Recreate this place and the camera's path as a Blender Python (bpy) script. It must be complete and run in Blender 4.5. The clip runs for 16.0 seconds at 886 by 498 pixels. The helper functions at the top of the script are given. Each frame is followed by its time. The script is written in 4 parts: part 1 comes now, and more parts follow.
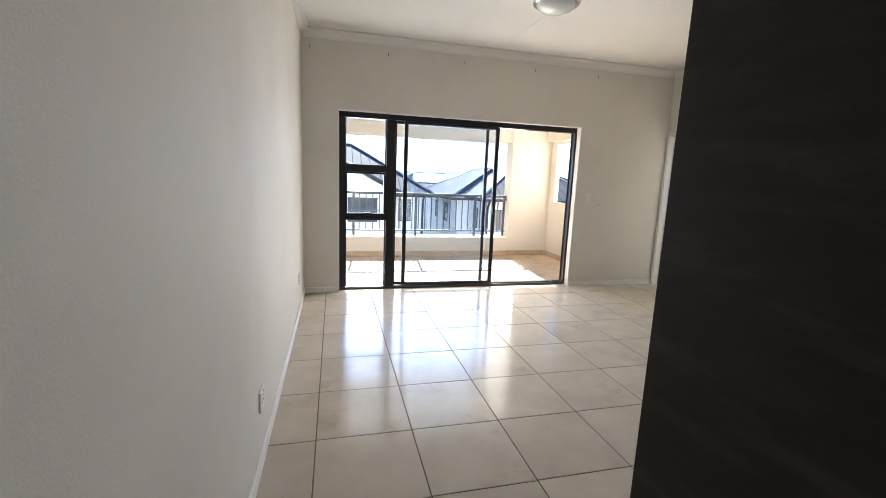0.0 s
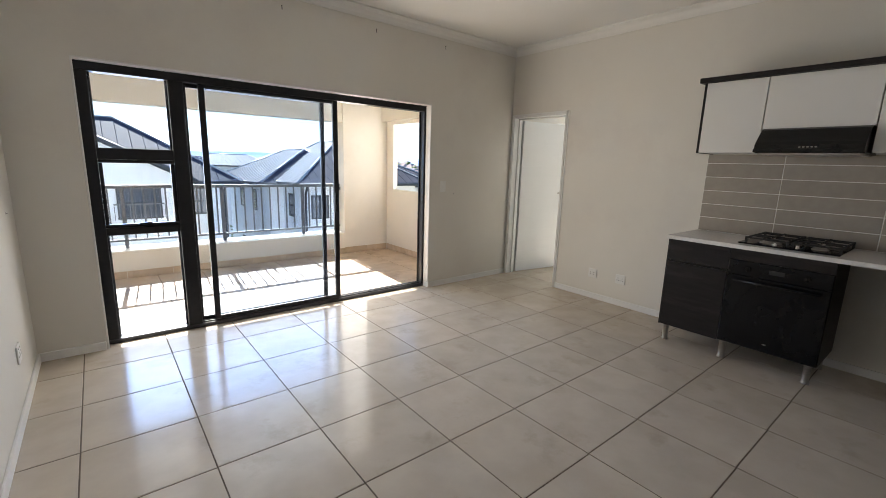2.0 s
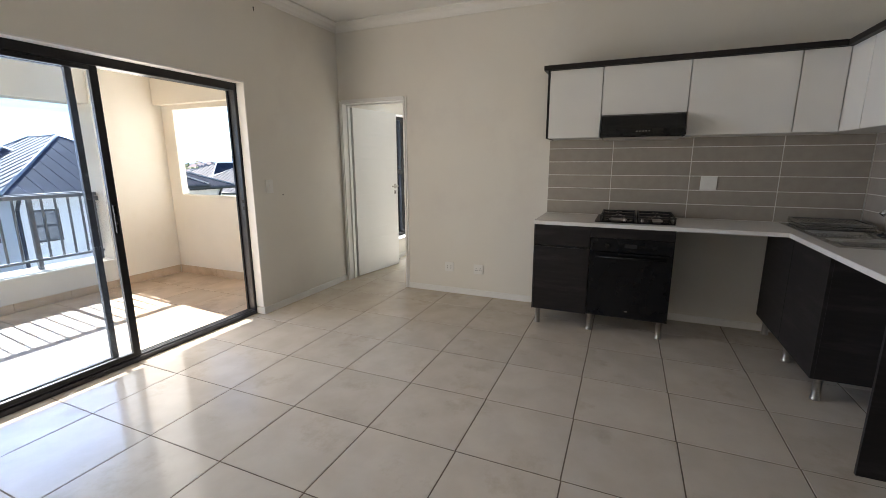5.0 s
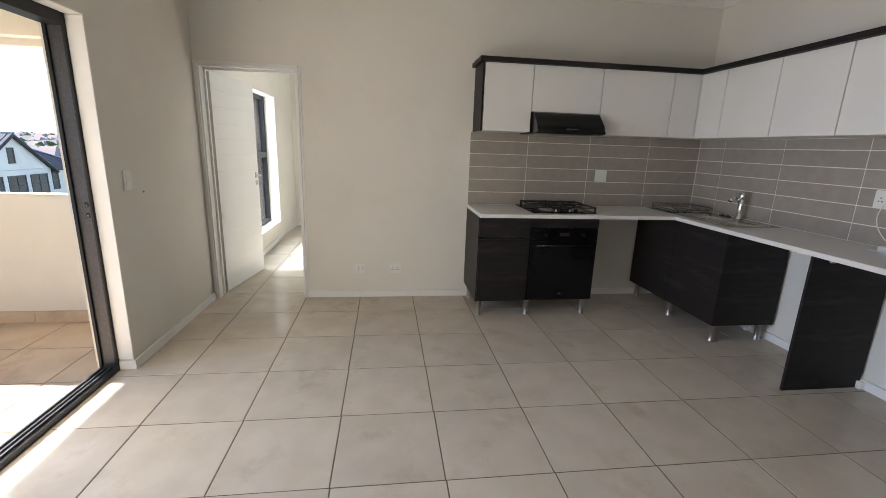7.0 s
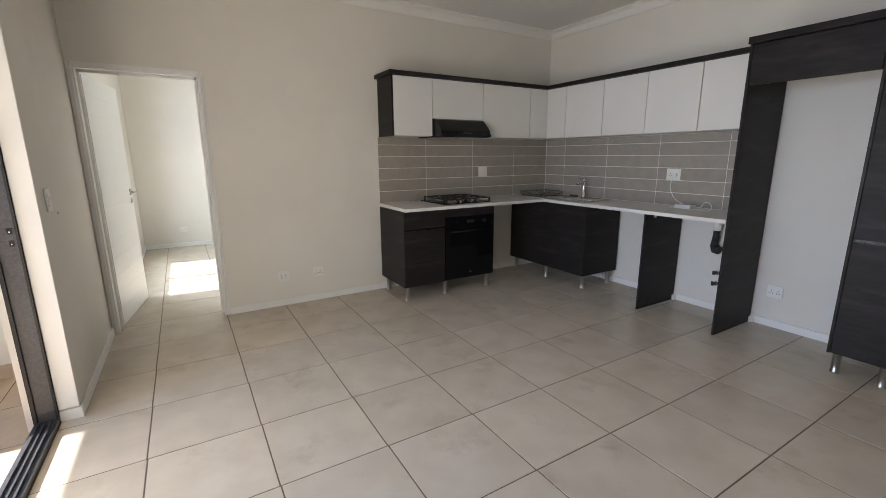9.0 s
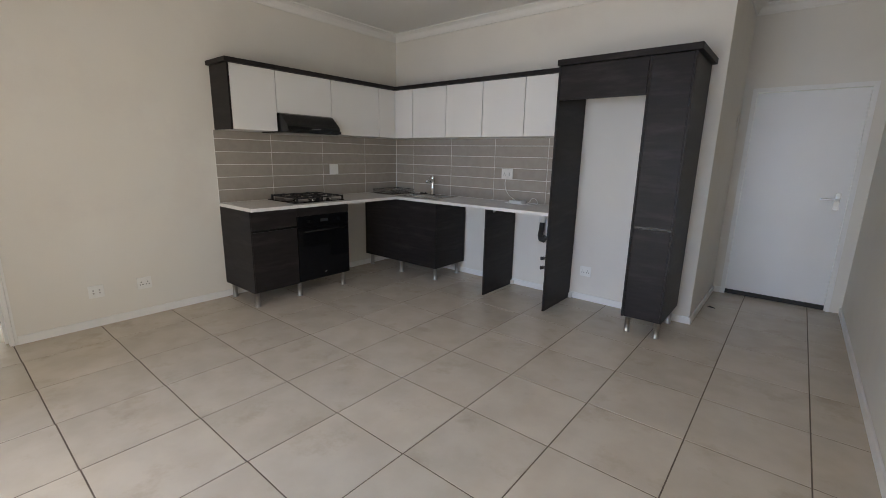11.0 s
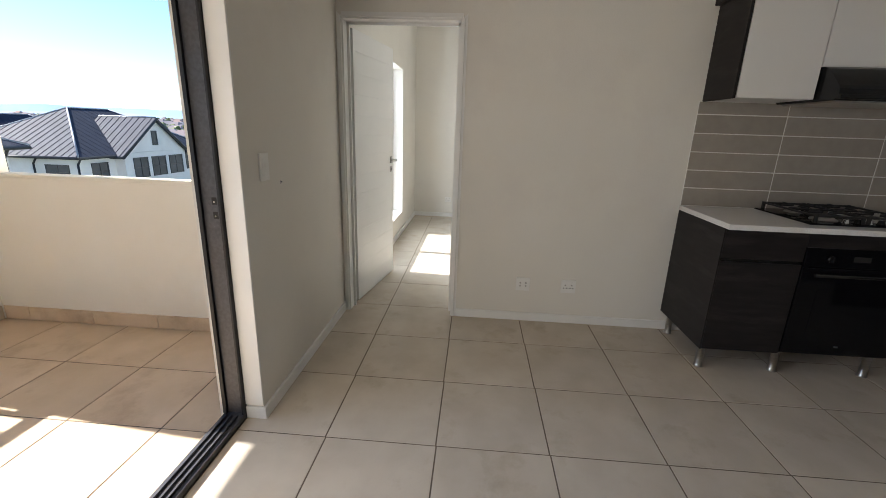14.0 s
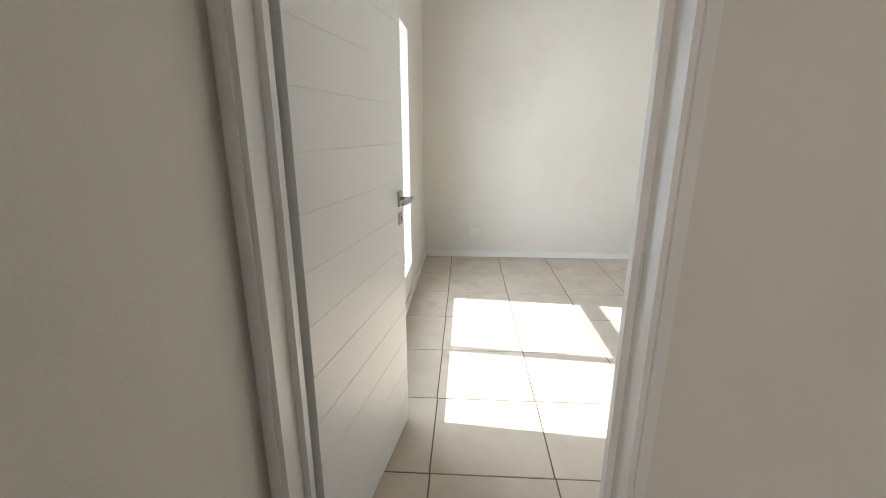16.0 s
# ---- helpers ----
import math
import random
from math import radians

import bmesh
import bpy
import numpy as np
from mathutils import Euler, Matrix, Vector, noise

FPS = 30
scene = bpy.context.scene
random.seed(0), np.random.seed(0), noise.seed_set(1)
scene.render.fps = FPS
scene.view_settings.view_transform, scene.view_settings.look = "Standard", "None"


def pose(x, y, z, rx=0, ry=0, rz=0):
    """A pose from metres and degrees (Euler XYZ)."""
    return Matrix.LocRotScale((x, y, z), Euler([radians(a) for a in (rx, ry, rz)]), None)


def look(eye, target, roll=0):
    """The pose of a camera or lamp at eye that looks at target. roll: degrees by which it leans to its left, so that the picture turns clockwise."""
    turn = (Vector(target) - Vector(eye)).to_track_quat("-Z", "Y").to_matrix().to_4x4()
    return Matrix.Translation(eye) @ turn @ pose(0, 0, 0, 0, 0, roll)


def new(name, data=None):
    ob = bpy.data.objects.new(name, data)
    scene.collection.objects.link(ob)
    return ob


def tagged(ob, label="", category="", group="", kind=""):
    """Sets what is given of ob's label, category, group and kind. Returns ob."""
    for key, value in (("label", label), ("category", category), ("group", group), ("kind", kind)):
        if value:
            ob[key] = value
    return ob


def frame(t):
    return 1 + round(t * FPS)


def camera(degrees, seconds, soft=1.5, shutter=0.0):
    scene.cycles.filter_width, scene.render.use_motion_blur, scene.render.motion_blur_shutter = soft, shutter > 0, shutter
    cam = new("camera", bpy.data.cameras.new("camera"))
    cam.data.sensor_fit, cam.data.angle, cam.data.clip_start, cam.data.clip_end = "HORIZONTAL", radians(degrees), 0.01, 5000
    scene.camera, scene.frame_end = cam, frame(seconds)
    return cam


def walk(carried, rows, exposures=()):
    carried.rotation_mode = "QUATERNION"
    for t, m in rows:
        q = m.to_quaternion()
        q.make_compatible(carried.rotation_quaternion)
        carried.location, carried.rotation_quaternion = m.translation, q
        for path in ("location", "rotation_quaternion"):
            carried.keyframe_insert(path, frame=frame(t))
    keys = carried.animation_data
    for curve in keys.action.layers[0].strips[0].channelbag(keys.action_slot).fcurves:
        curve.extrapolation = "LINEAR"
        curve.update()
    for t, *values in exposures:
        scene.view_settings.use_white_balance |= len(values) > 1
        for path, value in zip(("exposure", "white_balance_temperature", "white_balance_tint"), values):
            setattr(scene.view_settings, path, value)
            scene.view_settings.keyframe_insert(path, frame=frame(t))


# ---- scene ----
cam = camera(92.2, 16.0, soft=0.8)
PATH = [
    (0, (0.108, -0.076, 1.373), (0.6, 1.834, 1.039), 2.3),
    (0.5, (0.161, 0.304, 1.372), (0.724, 2.188, 1.009), 1.9),
    (1, (0.167, 0.738, 1.398), (0.988, 2.52, 1.011), 2.4),
    (1.5, (0.213, 0.95, 1.423), (1.332, 2.561, 1.031), 1.9),
    (2, (0.204, 1.02, 1.433), (1.44, 2.543, 1.041), 1.7),
    (2.5, (0.178, 1.057, 1.428), (1.443, 2.554, 1.031), 1.6),
    (3, (0.168, 1.079, 1.427), (1.421, 2.588, 1.034), 1.9),
    (3.5, (0.161, 1.092, 1.425), (1.415, 2.602, 1.039), 2.0),
    (4, (0.201, 1.2, 1.398), (1.701, 2.467, 1.015), 3.2),
    (4.5, (0.276, 1.481, 1.401), (1.923, 2.549, 1.019), 2.0),
    (5, (0.304, 1.862, 1.397), (2.103, 2.635, 0.994), -0.2),
    (5.2, (0.313, 1.997, 1.401), (2.144, 2.683, 0.977), -0.7),
    (7.3, (0.474, 3.542, 1.441), (2.376, 3.108, 1.0), 0.7),
    (7.5, (0.486, 3.69, 1.426), (2.362, 3.145, 1.0), -0.5),
    (8, (0.417, 3.918, 1.434), (2.228, 3.189, 1.002), 0.1),
    (8.5, (0.341, 4.1, 1.421), (2.105, 3.261, 0.989), 0.5),
    (9, (0.304, 4.265, 1.394), (1.98, 3.261, 0.967), -0.3),
    (9.5, (0.271, 4.367, 1.403), (1.863, 3.245, 0.95), 0.3),
    (10, (0.236, 4.37, 1.398), (1.725, 3.115, 0.942), 0.8),
    (10.2, (0.238, 4.368, 1.407), (1.656, 3.033, 0.952), 1.1),
    (11.2, (0.27, 4.3, 1.4), (1.497, 2.785, 0.97), 1.1),
    (12.3, (0.325, 4.194, 1.394), (1.874, 3.015, 0.935), 0.9),
    (12.5, (0.353, 4.117, 1.404), (2.044, 3.16, 0.93), 2.0),
    (13, (0.566, 4.011, 1.376), (2.428, 3.495, 0.861), 2.5),
    (13.5, (0.983, 3.953, 1.379), (2.891, 3.67, 0.853), 0.3),
    (14, (1.45, 3.951, 1.371), (3.369, 4.083, 0.823), 1.9),
    (14.5, (1.969, 4.106, 1.336), (3.875, 4.354, 0.784), 1.8),
    (15, (2.531, 4.206, 1.334), (4.436, 4.455, 0.778), 0.3),
    (15.5, (3.1, 4.346, 1.33), (5.006, 4.585, 0.774), 0.9),
    (16, (3.644, 4.449, 1.342), (5.567, 4.555, 0.804), 0.1),
]
EXPOSURES = [(0, 2.55), (0.5, 2.58), (1.0, 2.33), (2.5, 2.06), (5, 2.13), (7.5, 2.27), (8.5, 2.2), (10.2, 2.15), (12.5, 2.2), (13.5, 1.74), (14.0, 1.75), (14.5, 1.72), (15.0, 1.76), (15.3, 1.95), (15.5, 1.98), (16, 1.76)]
walk(cam, [(t, look(eye, target, roll)) for t, eye, target, roll in PATH], EXPOSURES)

# ---- light ----
SUN_EL, SUN_AZ = 37.5, 5.4
world = bpy.data.worlds.new("world")
scene.world = world
world.use_nodes = True
wn = world.node_tree.nodes
sky = wn.new("ShaderNodeTexSky")
sky.sky_type, sky.sun_disc = "NISHITA", False
sky.sun_elevation, sky.sun_rotation = radians(SUN_EL), radians(SUN_AZ)
sky.air_density, sky.dust_density, sky.ozone_density = 1.0, 0.05, 4.0
wn["Background"].inputs["Strength"].default_value = 0.065
world.node_tree.links.new(sky.outputs[0], wn["Background"].inputs["Color"])
sun = new("sun", bpy.data.lights.new("sun", "SUN"))
sun.data.energy, sun.data.angle, sun.data.color = 5.0, radians(0.53), (1.0, 0.96, 0.90)
sun.matrix_world = look((40 * math.sin(radians(SUN_AZ)) * math.cos(radians(SUN_EL)), 40 * math.cos(radians(SUN_AZ)) * math.cos(radians(SUN_EL)), 40 * math.sin(radians(SUN_EL))), (0, 0, 0))


# fill lamps added at door, balcony and window to stand in for sky light
def sky_fill(name, x, y, z, w, h, watts, colour, down=0.0, spread=180.0):
    ob = new(name, bpy.data.lights.new(name, "AREA"))
    ob.data.shape, ob.data.size, ob.data.size_y = "RECTANGLE", w, h
    ob.data.energy, ob.data.color = watts, colour
    ob.data.spread = radians(spread)
    ob.matrix_world = pose(x, y, z, -90 + down, 0, 0)


sky_fill("door_sky_fill", 1.36, 5.14, 1.04, 2.2, 1.9, 15.5, (1.0, 0.94, 0.865))
sky_fill("balcony_sky_fill", 1.40, 7.10, 1.55, 3.1, 0.9, 4.8, (0.28, 0.53, 1.0), 16.0, 80.0)
sky_fill("window_sky_fill", 6.185, 5.14, 1.15, 1.5, 1.7, 20.0, (0.80, 0.90, 1.0))


# ---- materials ----
def material(name, colour, rough=0.6, metal=0.0, colour2=None, scale=6.0, stretch=(1, 1, 1), detail=6.0, bump=0.0, bump_scale=60.0,
             spec=0.5, coat=0.0, random=0.0, stains=None, stain_scale=1.5, rough_var=0.0, stain_at=(0.52, 0.72)):
    """A surface: two tones mixed by noise, larger stains, fine relief, and a tint that varies from piece to piece."""
    m = bpy.data.materials.new(name)
    m.use_nodes = True
    n, link = m.node_tree.nodes, m.node_tree.links.new
    b = n["Principled BSDF"]
    b.inputs["Metallic"].default_value = metal
    b.inputs["Roughness"].default_value = rough
    b.inputs["Specular IOR Level"].default_value = spec
    b.inputs["Coat Weight"].default_value = coat
    co = n.new("ShaderNodeTexCoord")
    mp = n.new("ShaderNodeMapping")
    mp.inputs["Scale"].default_value = stretch
    link(co.outputs["Object"], mp.inputs["Vector"])
    info = n.new("ShaderNodeObjectInfo")
    vec = mp.outputs[0]
    if random:
        shift = n.new("ShaderNodeVectorMath")
        shift.operation = "MULTIPLY_ADD"
        shift.inputs[1].default_value = (1, 1, 1)
        link(mp.outputs[0], shift.inputs[0])
        sc = n.new("ShaderNodeMath")
        sc.operation = "MULTIPLY"
        sc.inputs[1].default_value = 37.0
        link(info.outputs["Random"], sc.inputs[0])
        link(sc.outputs[0], shift.inputs[2])
        vec = shift.outputs[0]
    no = n.new("ShaderNodeTexNoise")
    no.inputs["Scale"].default_value, no.inputs["Detail"].default_value = scale, detail
    link(vec, no.inputs["Vector"])
    mix = n.new("ShaderNodeMix")
    mix.data_type = "RGBA"
    c2 = colour2 or tuple(c * 0.9 for c in colour)
    mix.inputs["A"].default_value, mix.inputs["B"].default_value = (*colour, 1), (*c2, 1)
    ramp = n.new("ShaderNodeMapRange")
    ramp.inputs["From Min"].default_value, ramp.inputs["From Max"].default_value = 0.35, 0.65
    link(no.outputs["Fac"], ramp.inputs["Value"])
    link(ramp.outputs[0], mix.inputs["Factor"])
    out = mix.outputs["Result"]
    if stains:
        big = n.new("ShaderNodeTexNoise")
        big.inputs["Scale"].default_value, big.inputs["Detail"].default_value = stain_scale, 8.0
        big.inputs["Roughness"].default_value = 0.65
        link(vec, big.inputs["Vector"])
        lim = n.new("ShaderNodeMapRange")
        lim.inputs["From Min"].default_value, lim.inputs["From Max"].default_value = stain_at
        link(big.outputs["Fac"], lim.inputs["Value"])
        m2 = n.new("ShaderNodeMix")
        m2.data_type = "RGBA"
        link(lim.outputs[0], m2.inputs["Factor"])
        link(out, m2.inputs["A"])
        m2.inputs["B"].default_value = (*stains, 1)
        out = m2.outputs["Result"]
    if random:
        hsv = n.new("ShaderNodeHueSaturation")
        val = n.new("ShaderNodeMapRange")
        val.inputs["To Min"].default_value, val.inputs["To Max"].default_value = 1 - random, 1 + random
        link(info.outputs["Random"], val.inputs["Value"])
        link(val.outputs[0], hsv.inputs["Value"])
        link(out, hsv.inputs["Color"])
        out = hsv.outputs["Color"]
    link(out, b.inputs["Base Color"])
    if rough_var:
        rr = n.new("ShaderNodeMapRange")
        rr.inputs["To Min"].default_value, rr.inputs["To Max"].default_value = max(rough - rough_var, 0.02), rough + rough_var
        rn = n.new("ShaderNodeTexNoise")
        rn.inputs["Scale"].default_value, rn.inputs["Detail"].default_value = 3.0, 7.0
        link(vec, rn.inputs["Vector"])
        link(rn.outputs["Fac"], rr.inputs["Value"])
        link(rr.outputs[0], b.inputs["Roughness"])
    if bump:
        bn = n.new("ShaderNodeTexNoise")
        bn.inputs["Scale"].default_value, bn.inputs["Detail"].default_value = bump_scale, 4.0
        link(vec, bn.inputs["Vector"])
        bp = n.new("ShaderNodeBump")
        bp.inputs["Strength"].default_value, bp.inputs["Distance"].default_value = bump, 0.003
        link(bn.outputs["Fac"], bp.inputs["Height"])
        link(bp.outputs[0], b.inputs["Normal"])
    return m


def glass_material(name, tint=(1, 1, 1)):
    m = bpy.data.materials.new(name)
    m.use_nodes = True
    n, link = m.node_tree.nodes, m.node_tree.links.new
    n.remove(n["Principled BSDF"])
    clear, gloss, mix, fr = n.new("ShaderNodeBsdfTransparent"), n.new("ShaderNodeBsdfGlossy"), n.new("ShaderNodeMixShader"), n.new("ShaderNodeFresnel")
    clear.inputs["Color"].default_value = (*tint, 1)
    gloss.inputs["Roughness"].default_value = 0.02
    fr.inputs["IOR"].default_value = 1.45
    link(fr.outputs[0], mix.inputs[0])
    link(clear.outputs[0], mix.inputs[1])
    link(gloss.outputs[0], mix.inputs[2])
    link(mix.outputs[0], n["Material Output"].inputs["Surface"])
    return m


PLASTER = material("plaster_paint", (0.745, 0.715, 0.655), 0.75, colour2=(0.71, 0.68, 0.622), scale=1.2, bump=0.25, bump_scale=140, spec=0.3,
                   stains=(0.68, 0.64, 0.59), stain_scale=0.9)
CEILING = material("ceiling_paint", (0.80, 0.785, 0.75), 0.85, colour2=(0.77, 0.755, 0.72), scale=1.0, bump=0.1, bump_scale=200, spec=0.2)
TRIM = material("white_enamel", (0.80, 0.79, 0.77), 0.4, colour2=(0.76, 0.75, 0.73), scale=3, bump=0.06, bump_scale=90)
DOOR_PAINT = material("door_enamel", (0.80, 0.80, 0.79), 0.38, colour2=(0.78, 0.78, 0.77), scale=3, stretch=(1, 1, 1), bump=0.08, bump_scale=80)
TILE = material("porcelain_tile", (0.56, 0.495, 0.41), 0.16, colour2=(0.50, 0.435, 0.355), scale=5.0, detail=9, random=0.045, bump=0.03, bump_scale=25,
                stains=(0.36, 0.29, 0.21), stain_scale=3.2, rough_var=0.07, stain_at=(0.57, 0.86), spec=0.22)
GROUT = material("brown_grout", (0.17, 0.125, 0.09), 0.9, colour2=(0.11, 0.085, 0.065), scale=9, bump=0.3, bump_scale=300)
BALCONY_TILE = material("terrace_tile", (0.64, 0.49, 0.345), 0.55, colour2=(0.56, 0.42, 0.285), scale=4.0, detail=9, random=0.05, bump=0.1, bump_scale=60,
                        stains=(0.36, 0.24, 0.15), stain_scale=2.2, stain_at=(0.54, 0.80))
BALCONY_WALL = material("cream_render", (0.82, 0.77, 0.68), 0.85, colour2=(0.79, 0.74, 0.65), scale=2.0, bump=0.3, bump_scale=120, spec=0.2,
                        stains=(0.75, 0.69, 0.59), stain_scale=0.8)
DARK_WOOD = material("charcoal_laminate", (0.022, 0.019, 0.0185), 0.45, colour2=(0.016, 0.0138, 0.0136), scale=5.0, stretch=(1, 1, 6), detail=6, bump=0.05, bump_scale=40,
                     stains=(0.042, 0.036, 0.035), stain_scale=1.6, spec=0.17)
WHITE_DOOR = material("white_gloss_board", (0.74, 0.725, 0.69), 0.28, colour2=(0.715, 0.70, 0.665), scale=2.0, bump=0.02, bump_scale=50)
WORKTOP = material("white_quartz", (0.78, 0.76, 0.73), 0.25, colour2=(0.66, 0.64, 0.61), scale=260, detail=2, stains=(0.72, 0.70, 0.67), stain_scale=20)
SPLASH = material("taupe_glazed_tile", (0.35, 0.312, 0.27), 0.28, colour2=(0.315, 0.28, 0.242), scale=14, stretch=(1, 1, 3), random=0.04, bump=0.05, bump_scale=30)
SPLASH_GROUT = material("pale_grout", (0.80, 0.78, 0.74), 0.9, scale=40)
ALU = material("black_aluminium", (0.014, 0.014, 0.017), 0.42, 0.0, colour2=(0.010, 0.010, 0.012), scale=30, spec=0.35, bump=0.02, bump_scale=300)
ALU_TRACK = material("grey_aluminium_track", (0.075, 0.076, 0.086), 0.42, 0.3, colour2=(0.055, 0.055, 0.063), scale=12, stretch=(1, 6, 6))
RAIL = material("grey_painted_steel", (0.17, 0.175, 0.185), 0.5, 0.2, colour2=(0.14, 0.145, 0.155), scale=30)
SINK = material("sink_steel", (0.60, 0.60, 0.59), 0.2, 1.0, colour2=(0.52, 0.52, 0.51), scale=25, stretch=(6, 1, 1))
STEEL = material("brushed_steel", (0.50, 0.48, 0.45), 0.3, 1.0, colour2=(0.40, 0.385, 0.36), scale=20, stretch=(1, 1, 10))
CHROME = material("chrome", (0.78, 0.78, 0.78), 0.08, 1.0, colour2=(0.74, 0.74, 0.74), scale=20)
IRON = material("black_cast_iron", (0.018, 0.017, 0.017), 0.6, 0.2, colour2=(0.03, 0.028, 0.028), scale=60, bump=0.2, bump_scale=200)
BLACK_GLASS = material("black_oven_glass", (0.006, 0.006, 0.007), 0.07, colour2=(0.005, 0.005, 0.006), scale=5, spec=0.22)
BLACK_ENAMEL = material("black_enamel", (0.010, 0.010, 0.0105), 0.25, colour2=(0.008, 0.008, 0.008), scale=12, spec=0.35)
PLASTIC = material("white_plastic", (0.80, 0.79, 0.76), 0.35, colour2=(0.77, 0.76, 0.73), scale=20)
DARK_HOLE = material("dark_recess", (0.02, 0.018, 0.016), 0.8, scale=20)
RUBBER = material("black_rubber", (0.02, 0.02, 0.021), 0.65, colour2=(0.03, 0.03, 0.03), scale=40)
OPAL = material("opal_glass", (0.72, 0.76, 0.74), 0.2, colour2=(0.70, 0.74, 0.72), scale=4)
HOUSE_WALL = material("white_house_render", (0.86, 0.85, 0.84), 0.85, colour2=(0.81, 0.80, 0.79), scale=0.8, bump=0.2, bump_scale=30, stains=(0.74, 0.72, 0.70), stain_scale=0.4)
ROOF = material("charcoal_roof_sheet", (0.038, 0.047, 0.074), 0.7, 0.0, colour2=(0.030, 0.038, 0.060), scale=1.5, spec=0.15)
ROOF_TRIM = material("pale_ridge_flashing", (0.38, 0.40, 0.43), 0.4, 0.4, colour2=(0.33, 0.35, 0.38), scale=3)
GUTTER = material("dark_gutter", (0.05, 0.052, 0.06), 0.5, scale=5)
FAR_GLASS = material("dark_window_glass", (0.05, 0.06, 0.075), 0.08, colour2=(0.09, 0.10, 0.12), scale=0.9, spec=0.8)
GRASS = material("dry_grass", (0.065, 0.08, 0.042), 0.95, colour2=(0.11, 0.11, 0.07), scale=0.05, detail=10, stains=(0.20, 0.18, 0.15), stain_scale=0.02)
LEAF = material("leaf_green", (0.06, 0.10, 0.03), 0.7, colour2=(0.13, 0.15, 0.05), scale=0.6, detail=4)
BARK = material("bark", (0.10, 0.075, 0.055), 0.9, colour2=(0.06, 0.045, 0.03), scale=6)
# bluish base colour carries the hills' distance haze
HILL = material("hill_haze_tint", (0.20, 0.28, 0.42), 1.0, colour2=(0.26, 0.34, 0.47), scale=0.004, detail=10, spec=0.0)
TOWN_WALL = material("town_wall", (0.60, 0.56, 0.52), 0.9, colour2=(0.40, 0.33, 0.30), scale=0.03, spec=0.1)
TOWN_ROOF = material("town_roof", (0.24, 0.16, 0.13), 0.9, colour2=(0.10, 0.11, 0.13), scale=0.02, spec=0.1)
# tower colour already holds the blue of the haze
TOWER = material("tower_haze_tint", (0.26, 0.34, 0.47), 1.0, colour2=(0.30, 0.38, 0.50), scale=0.02, spec=0.0)
GLASS = glass_material("clear_glass", (0.90, 0.945, 1.0))


# ---- mesh helpers ----
def box(bm, x0, y0, z0, x1, y1, z1, bevel=0.0, segments=2):
    """Adds a box between two corners, with rounded edges where asked."""
    a, b = [min(p) for p in ((x0, x1), (y0, y1), (z0, z1))], [max(p) for p in ((x0, x1), (y0, y1), (z0, z1))]
    v = [bm.verts.new((x, y, z)) for x in (a[0], b[0]) for y in (a[1], b[1]) for z in (a[2], b[2])]
    fs = [bm.faces.new([v[i] for i in q]) for q in ((0, 1, 3, 2), (4, 6, 7, 5), (0, 4, 5, 1), (2, 3, 7, 6), (0, 2, 6, 4), (1, 5, 7, 3))]
    if bevel:
        edges = list({e for f in fs for e in f.edges})
        bmesh.ops.bevel(bm, geom=edges, offset=bevel, segments=segments, affect="EDGES", profile=0.5)
    return bm


def tube(bm, p, q, r, r2=None, n=16, caps=True):
    """Adds a rod or cone from p to q."""
    p, q = Vector(p), Vector(q)
    d = (q - p).normalized()
    u = d.orthogonal().normalized()
    w = d.cross(u)
    r2 = r if r2 is None else r2
    rings = [[bm.verts.new(c + (u * math.cos(a) + w * math.sin(a)) * rr) for a in [2 * math.pi * i / n for i in range(n)]] for c, rr in ((p, r), (q, r2))]
    for i in range(n):
        f = bm.faces.new((rings[0][i], rings[0][(i + 1) % n], rings[1][(i + 1) % n], rings[1][i]))
        f.smooth = True
    if caps:
        bm.faces.new(rings[0][::-1])
        bm.faces.new(rings[1])
    return bm


def lathe(bm, profile, centre=(0, 0, 0), n=24):
    """Turns a profile of (radius, height) round the upright axis."""
    c = Vector(centre)
    rings = [[bm.verts.new(c + Vector((r * math.cos(2 * math.pi * i / n), r * math.sin(2 * math.pi * i / n), z))) for i in range(n)] for r, z in profile]
    for a, b in zip(rings, rings[1:]):
        for i in range(n):
            f = bm.faces.new((a[i], a[(i + 1) % n], b[(i + 1) % n], b[i]))
            f.smooth = True
    bm.faces.new(rings[0][::-1])
    bm.faces.new(rings[-1])
    return bm


def prism(bm, outline, axis, a, b):
    """Pushes an outline of 2D points along an axis ('x' or 'y') from a to b."""
    def at(p, k):
        return (k, p[0], p[1]) if axis == "x" else (p[0], k, p[1])
    va, vb = [bm.verts.new(at(p, a)) for p in outline], [bm.verts.new(at(p, b)) for p in outline]
    n = len(outline)
    bm.faces.new(va[::-1])
    bm.faces.new(vb)
    for i in range(n):
        bm.faces.new((va[i], va[(i + 1) % n], vb[(i + 1) % n], vb[i]))
    return bm


def pipe(bm, points, r, n=10):
    """A rod that follows points, with balls of its own width hidden in the bends."""
    for p, q in zip(points, points[1:]):
        tube(bm, p, q, r, n=n)
    return bm


def mesh_of(name, bm, mat):
    bmesh.ops.recalc_face_normals(bm, faces=bm.faces)
    me = bpy.data.meshes.new(name)
    bm.to_mesh(me)
    bm.free()
    me.materials.append(mat)
    return me


def part(name, bm, mat, parent=None, label=""):
    """Links a bmesh as one mesh object, under a thing or a part where one is given."""
    ob = new(name, mesh_of(name, bm, mat))
    ob.parent = parent
    if label:
        ob["label"] = label
    return ob


